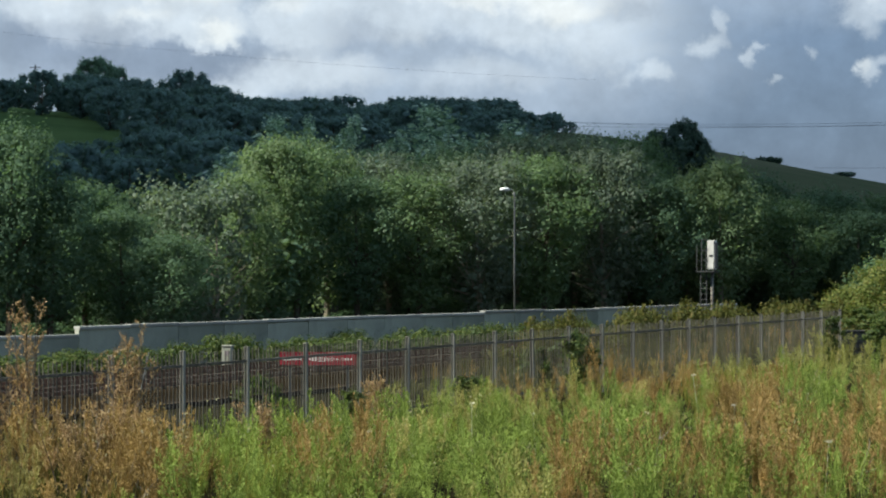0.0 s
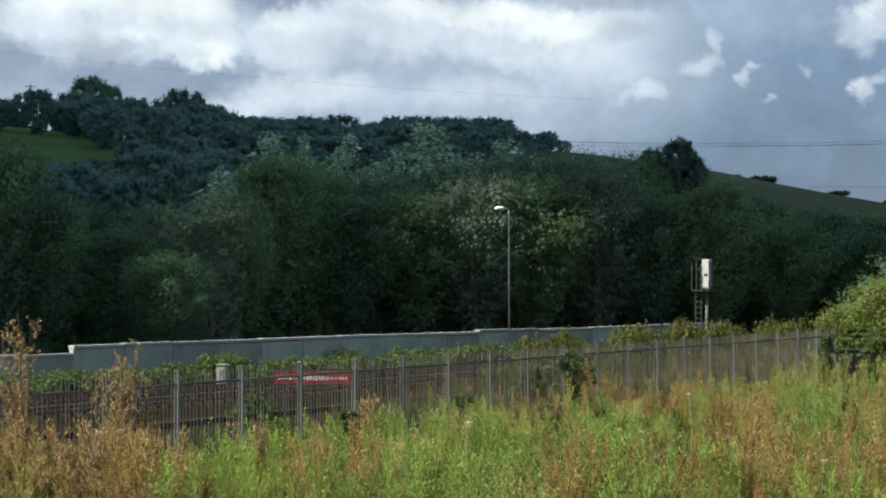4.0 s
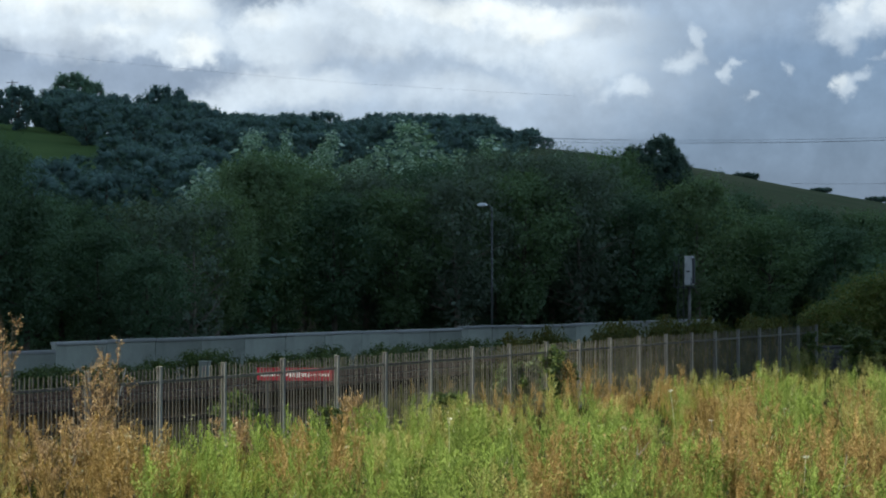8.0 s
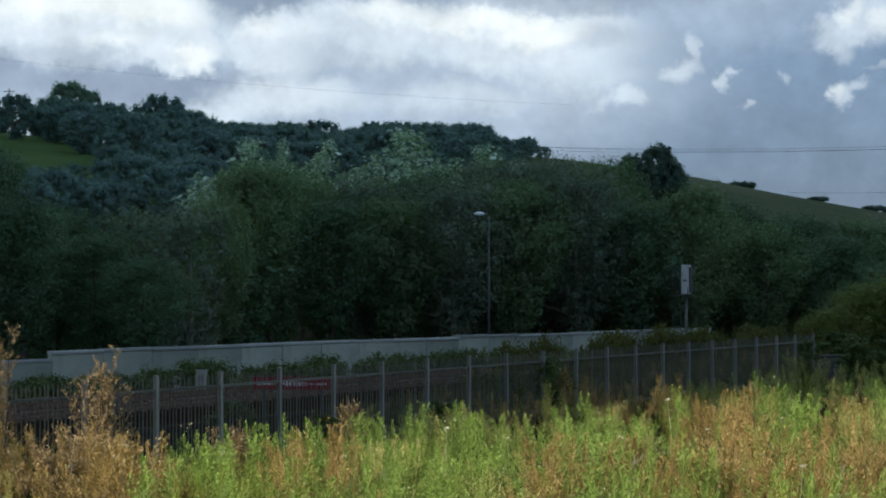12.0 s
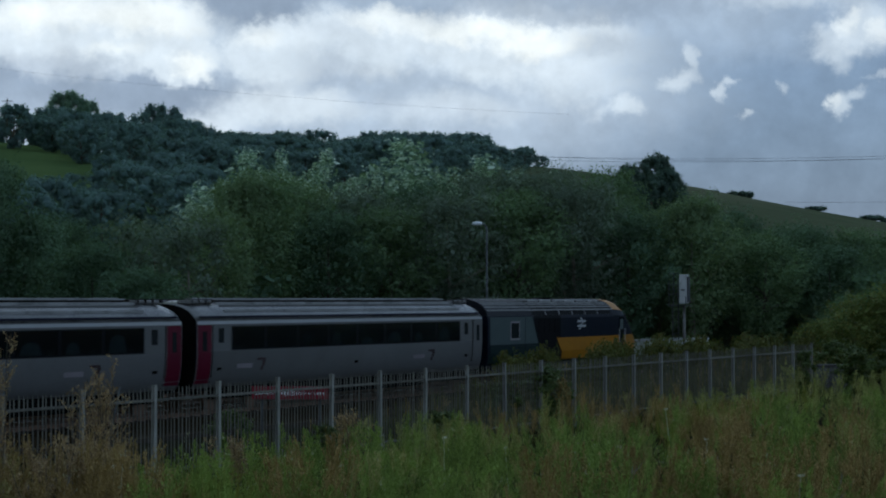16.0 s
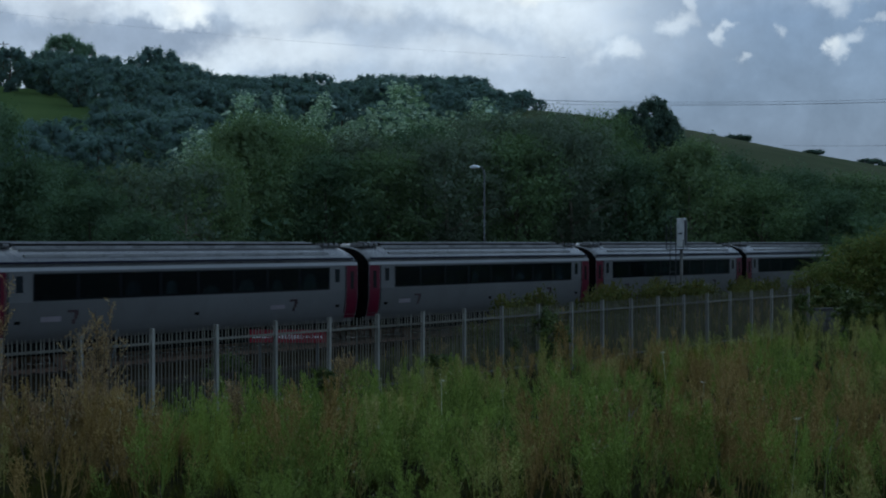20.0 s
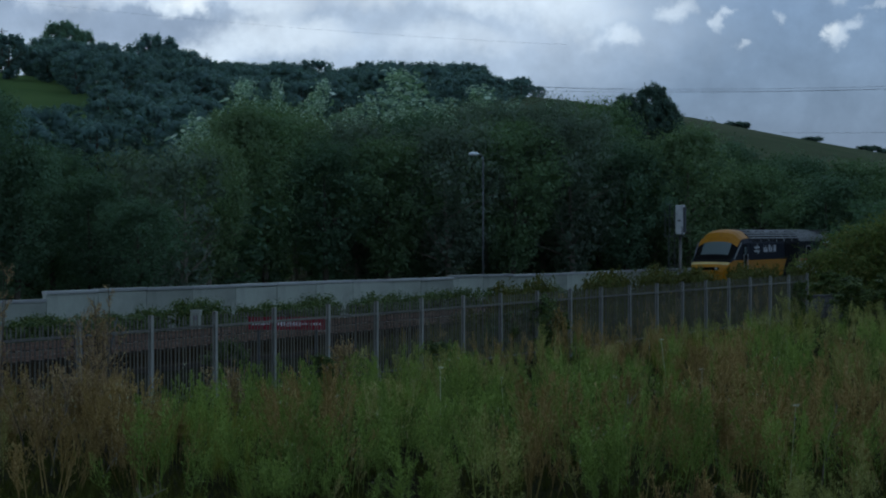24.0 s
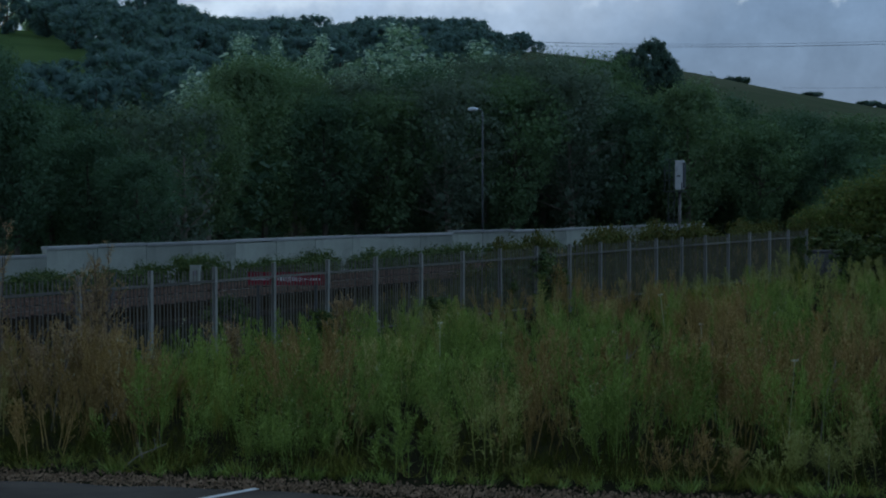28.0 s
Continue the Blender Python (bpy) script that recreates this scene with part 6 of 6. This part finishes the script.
    tall = np.interp(ss, [57, 66, 78, 101], [0.5, 1.1, 1.6, 1.7]) * rng.uniform(0.65, 1.1, n)
    pick = rng.uniform(0, 1, n) + 0.25 * np.sin(ss * 0.9)
    for name, make, w, mat, label in (("rank_grass", grass_tuft, pick < 0.45, "shaded_rank_leaves", "long rough grass behind the fence, darkened for shade"),
                                      ("rank_weeds", green_weed, (pick >= 0.45) & (pick < 0.85), "shaded_rank_leaves", "rank dull green weeds behind the fence, darkened for shade"),
                                      ("rank_docks", dry_weed, pick >= 0.85, "weed_dry", "brown dock stalks behind the fence")):
        sow(name, make, 6, x[w], y[w], tall[w], mat, label, rng, 0.1)
    # rough grass along the tarmac's edge
    n = 320
    x = rng.uniform(-0.27, 0.25, n) * 31.0
    x = x + 0.35 * np.sin(x * 2.1)
    y = edge_y(x) + np.abs(rng.normal(0.1, 1.0, n))
    sow("edge_grass", grass_tuft, 6, x, y, rng.uniform(0.08, 0.2, n) + 0.3 * rng.uniform(0, 1, n) ** 3, "weed_edge", "tangled grass at the foot of the weeds", rng, 0.2)
    n = 60
    x = rng.uniform(-0.27, 0.25, n) * 31.0
    y = edge_y(x) - np.abs(rng.normal(0.0, 0.2, n))
    sow("edge_tufts", grass_tuft, 5, x, y, rng.uniform(0.2, 0.42, n), "weed_lush", "fresh green grass tufts beside the gravel", rng, 0.25)
    # under-growth that closes the gaps between the taller plants; dark to stand for shade
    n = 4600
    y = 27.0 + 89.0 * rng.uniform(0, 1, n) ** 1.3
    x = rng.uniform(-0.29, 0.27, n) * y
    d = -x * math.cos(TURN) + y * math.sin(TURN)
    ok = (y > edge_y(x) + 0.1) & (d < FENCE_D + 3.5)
    sow("under_growth", grass_tuft, 6, x[ok], y[ok], rng.uniform(0.3, 0.6, int(ok.sum())), "weed_under_shade", "short rough grass under the weeds, darkened for shade", rng, 0.15)


sow_field()


def tall_stalk(x, y, h, seed):
    """A single tall dead plant standing above the rest."""
    rng = np.random.default_rng(seed)
    t = thing("dead_plant", pose(x, y, GROUND), "tall dead rust-brown plant rising above the fence", "plant", "tall dead plants")
    q = []
    sh = Shape()
    for k in range(9):
        b = np.array([rng.normal(0, 0.14), rng.normal(0, 0.14), 0])
        e = b + np.array([rng.normal(0, 0.2), rng.normal(0, 0.2), h * rng.uniform(0.7, 1.0)])
        sh.tube([b, (b + e) / 2 + [0.03, 0, 0], e], [0.018, 0.013, 0.005], 5)
        for i in range(15):
            z = rng.uniform(0.3, 0.98)
            o = b + (e - b) * z
            a = rng.uniform(0, 6.28)
            t2 = o + np.array([math.cos(a) * 0.24, math.sin(a) * 0.24, rng.uniform(0.1, 0.45)]) * (1.25 - 0.7 * z)
            q.append(stem(o, t2, 0.012))
            n = 20
            f = rng.uniform(0.1, 1.05, n)
            p = o + (t2 - o) * f[:, None] + rng.normal(0, 0.022, (n, 3))
            q.append(leaves(p, rng.normal(0, 1, (n, 3)), 0.044, 0.024, rng))
    part("stalk", sh, "bark", t)
    part("seed_head", quad_mesh("seed_head", np.concatenate(q), "weed_dead"), "weed_dead", t)


for stalk in [(-9.0, 41.0, 3.85, 1), (-6.8, 41.2, 3.45, 2), (-7.0, 41.0, 2.9, 12), (-6.9, 39.5, 1.9, 3), (-9.5, 42.0, 1.9, 4), (-6.2, 38.0, 1.6, 5), (-7.4, 38.2, 1.7, 6), (-6.5, 41.0, 1.5, 7), (-4.6, 45.0, 1.3, 8), (-2.2, 50.0, 1.7, 9)]:
    tall_stalk(*stalk)


def fallen_stalk(x, y, lean, height, seed):
    """A bare bleached stem leaning out of the weeds, with a few twigs."""
    rng = np.random.default_rng(seed)
    t = thing("bare_stalk", pose(x, y, GROUND), "bare bleached plant stem leaning among the weeds", "plant", "bare stems")
    end = Vector((lean, -0.2, height))
    part("stem", Shape().tube([(0, 0, 0), end * 0.5 + Vector((-0.05, 0, 0.04)), end], [0.015, 0.012, 0.006], 6), "pale_bark", t)
    for k in range(5):
        o = end * rng.uniform(0.35, 0.9)
        e = o + Vector((rng.normal(0.05, 0.14), rng.normal(0, 0.1), rng.uniform(0.12, 0.32)))
        part("twig", Shape().tube([o, (o + e) / 2 + Vector((0.01, 0, -0.02)), e], [0.007, 0.005, 0.003], 5), "pale_bark", t)


for stalk in [(-6.35, 37.2, 0.62, 1.75, 1), (-6.9, 36.4, 0.35, 1.3, 2), (-5.9, 35.6, 0.8, 1.0, 3), (3.1, 35.5, 0.1, 1.55, 4), (4.9, 36.5, -0.12, 1.6, 5), (6.3, 34.2, 0.22, 1.45, 6), (-4.9, 31.2, 0.75, 0.45, 7)]:
    fallen_stalk(*stalk)

# ---- drifting cloud that shades the valley ----


def make_cloud():
    """A broad flat cumulus, lumpy above, ragged round the rim."""
    rings, sides = 12, 480
    verts, depth = [], []
    for layer in (1, -1):
        for r in range(rings + 1):
            f = (r / rings) ** 0.5
            for k in range(sides):
                a = 2 * math.pi * k / sides
                sq = 1.0 / max(abs(math.cos(a)), abs(math.sin(a))) ** 0.8
                wob = 1 + 0.02 * noise.noise(Vector((math.cos(a) * 4, math.sin(a) * 4, 2.0)))
                x, y = math.cos(a) * 650 * f * sq * wob, math.sin(a) * 205 * f * sq * wob
                # a lobe of the cloud runs ahead over the far end of the railway
                if y < 0:
                    u = min(1.0, max(0.0, (x + 285.0) / 24.0))
                    w = min(1.0, max(0.0, (x + 222.0) / 22.0))
                    y += (14.0 * u * u * (3 - 2 * u) + 50.0 * w * w * (3 - 2 * w)) * y / 205.0
                y *= 1.45 if y > 0 else 1.0
                t = math.sqrt(max(0.0, 1 - f ** 4))
                z = (34 * t + 14 * noise.noise(Vector((x, y, 0)) * 0.02) * t) if layer > 0 else -6 * t + 3 * noise.noise(Vector((x, y, 9)) * 0.03) * t
                verts.append((x, y, z))
                depth.append((1.0 - f) * 205.0)
    n = (rings + 1) * sides
    faces = []
    for r in range(rings):
        for k in range(sides):
            a, b = r * sides + k, r * sides + (k + 1) % sides
            faces.append((a, b, b + sides, a + sides))
            faces.append((n + a, n + a + sides, n + b + sides, n + b))
    for k in range(sides):
        a, b = rings * sides + k, rings * sides + (k + 1) % sides
        faces.append((a, b, n + b, n + a))
    s = Shape().add(verts, faces)
    ob = part("cloud", s, "cloud_white", None, smooth=True)
    ob.data.attributes.new("depth", "FLOAT", "POINT").data.foreach_set("value", depth)
    return tagged(ob, "broad drifting cloud whose shadow crosses the valley", "cloud")


cloud = make_cloud()


def motions():
    rows = range(0, 29, 2)

    def along(s, back=False):
        return Matrix.Translation(rail(s, TRACK_D, 0)) @ pose(0, 0, 0, 0, 0, RAIL_TURN + (180 if back else 0))

    def gap(t):
        late = max(0.0, t - 15.5)
        return 68.12 + 26.0 * (t - 15.5) - 0.33 * late + 0.052 * late ** 2 + 0.005 * late ** 3

    walk(lead, [(t, along(gap(t))) for t in rows])
    for i, c in enumerate(coaches):
        walk(c, [(t, along(gap(t) - 23.0 * (i + 1))) for t in rows])
    walk(tail, [(t, along(gap(t) - 161.0, True)) for t in rows])
    # the cloud's shadow comes towards the car park
    up = 460.0
    off = toward_sun() * (up / toward_sun().z)

    def shade(front):
        return Matrix.Translation(rail(350, front + 186, 0) + off) @ pose(0, 0, 0, 0, 0, RAIL_TURN - 2.9)

    # distance of the shadow's edge to the left of the camera's own line along the railway
    drift = [(0, 93), (2, 81), (3, 77), (5, 65), (6, 56), (7, 45), (8, 36), (9, 32), (10, 28.5), (11, 25.2), (12, 22.5), (13, 16), (14, 8), (15, -6), (17, -30), (20, -60), (24, -90), (28, -120)]
    walk(cloud, [(t, shade(front)) for t, front in drift])


motions()
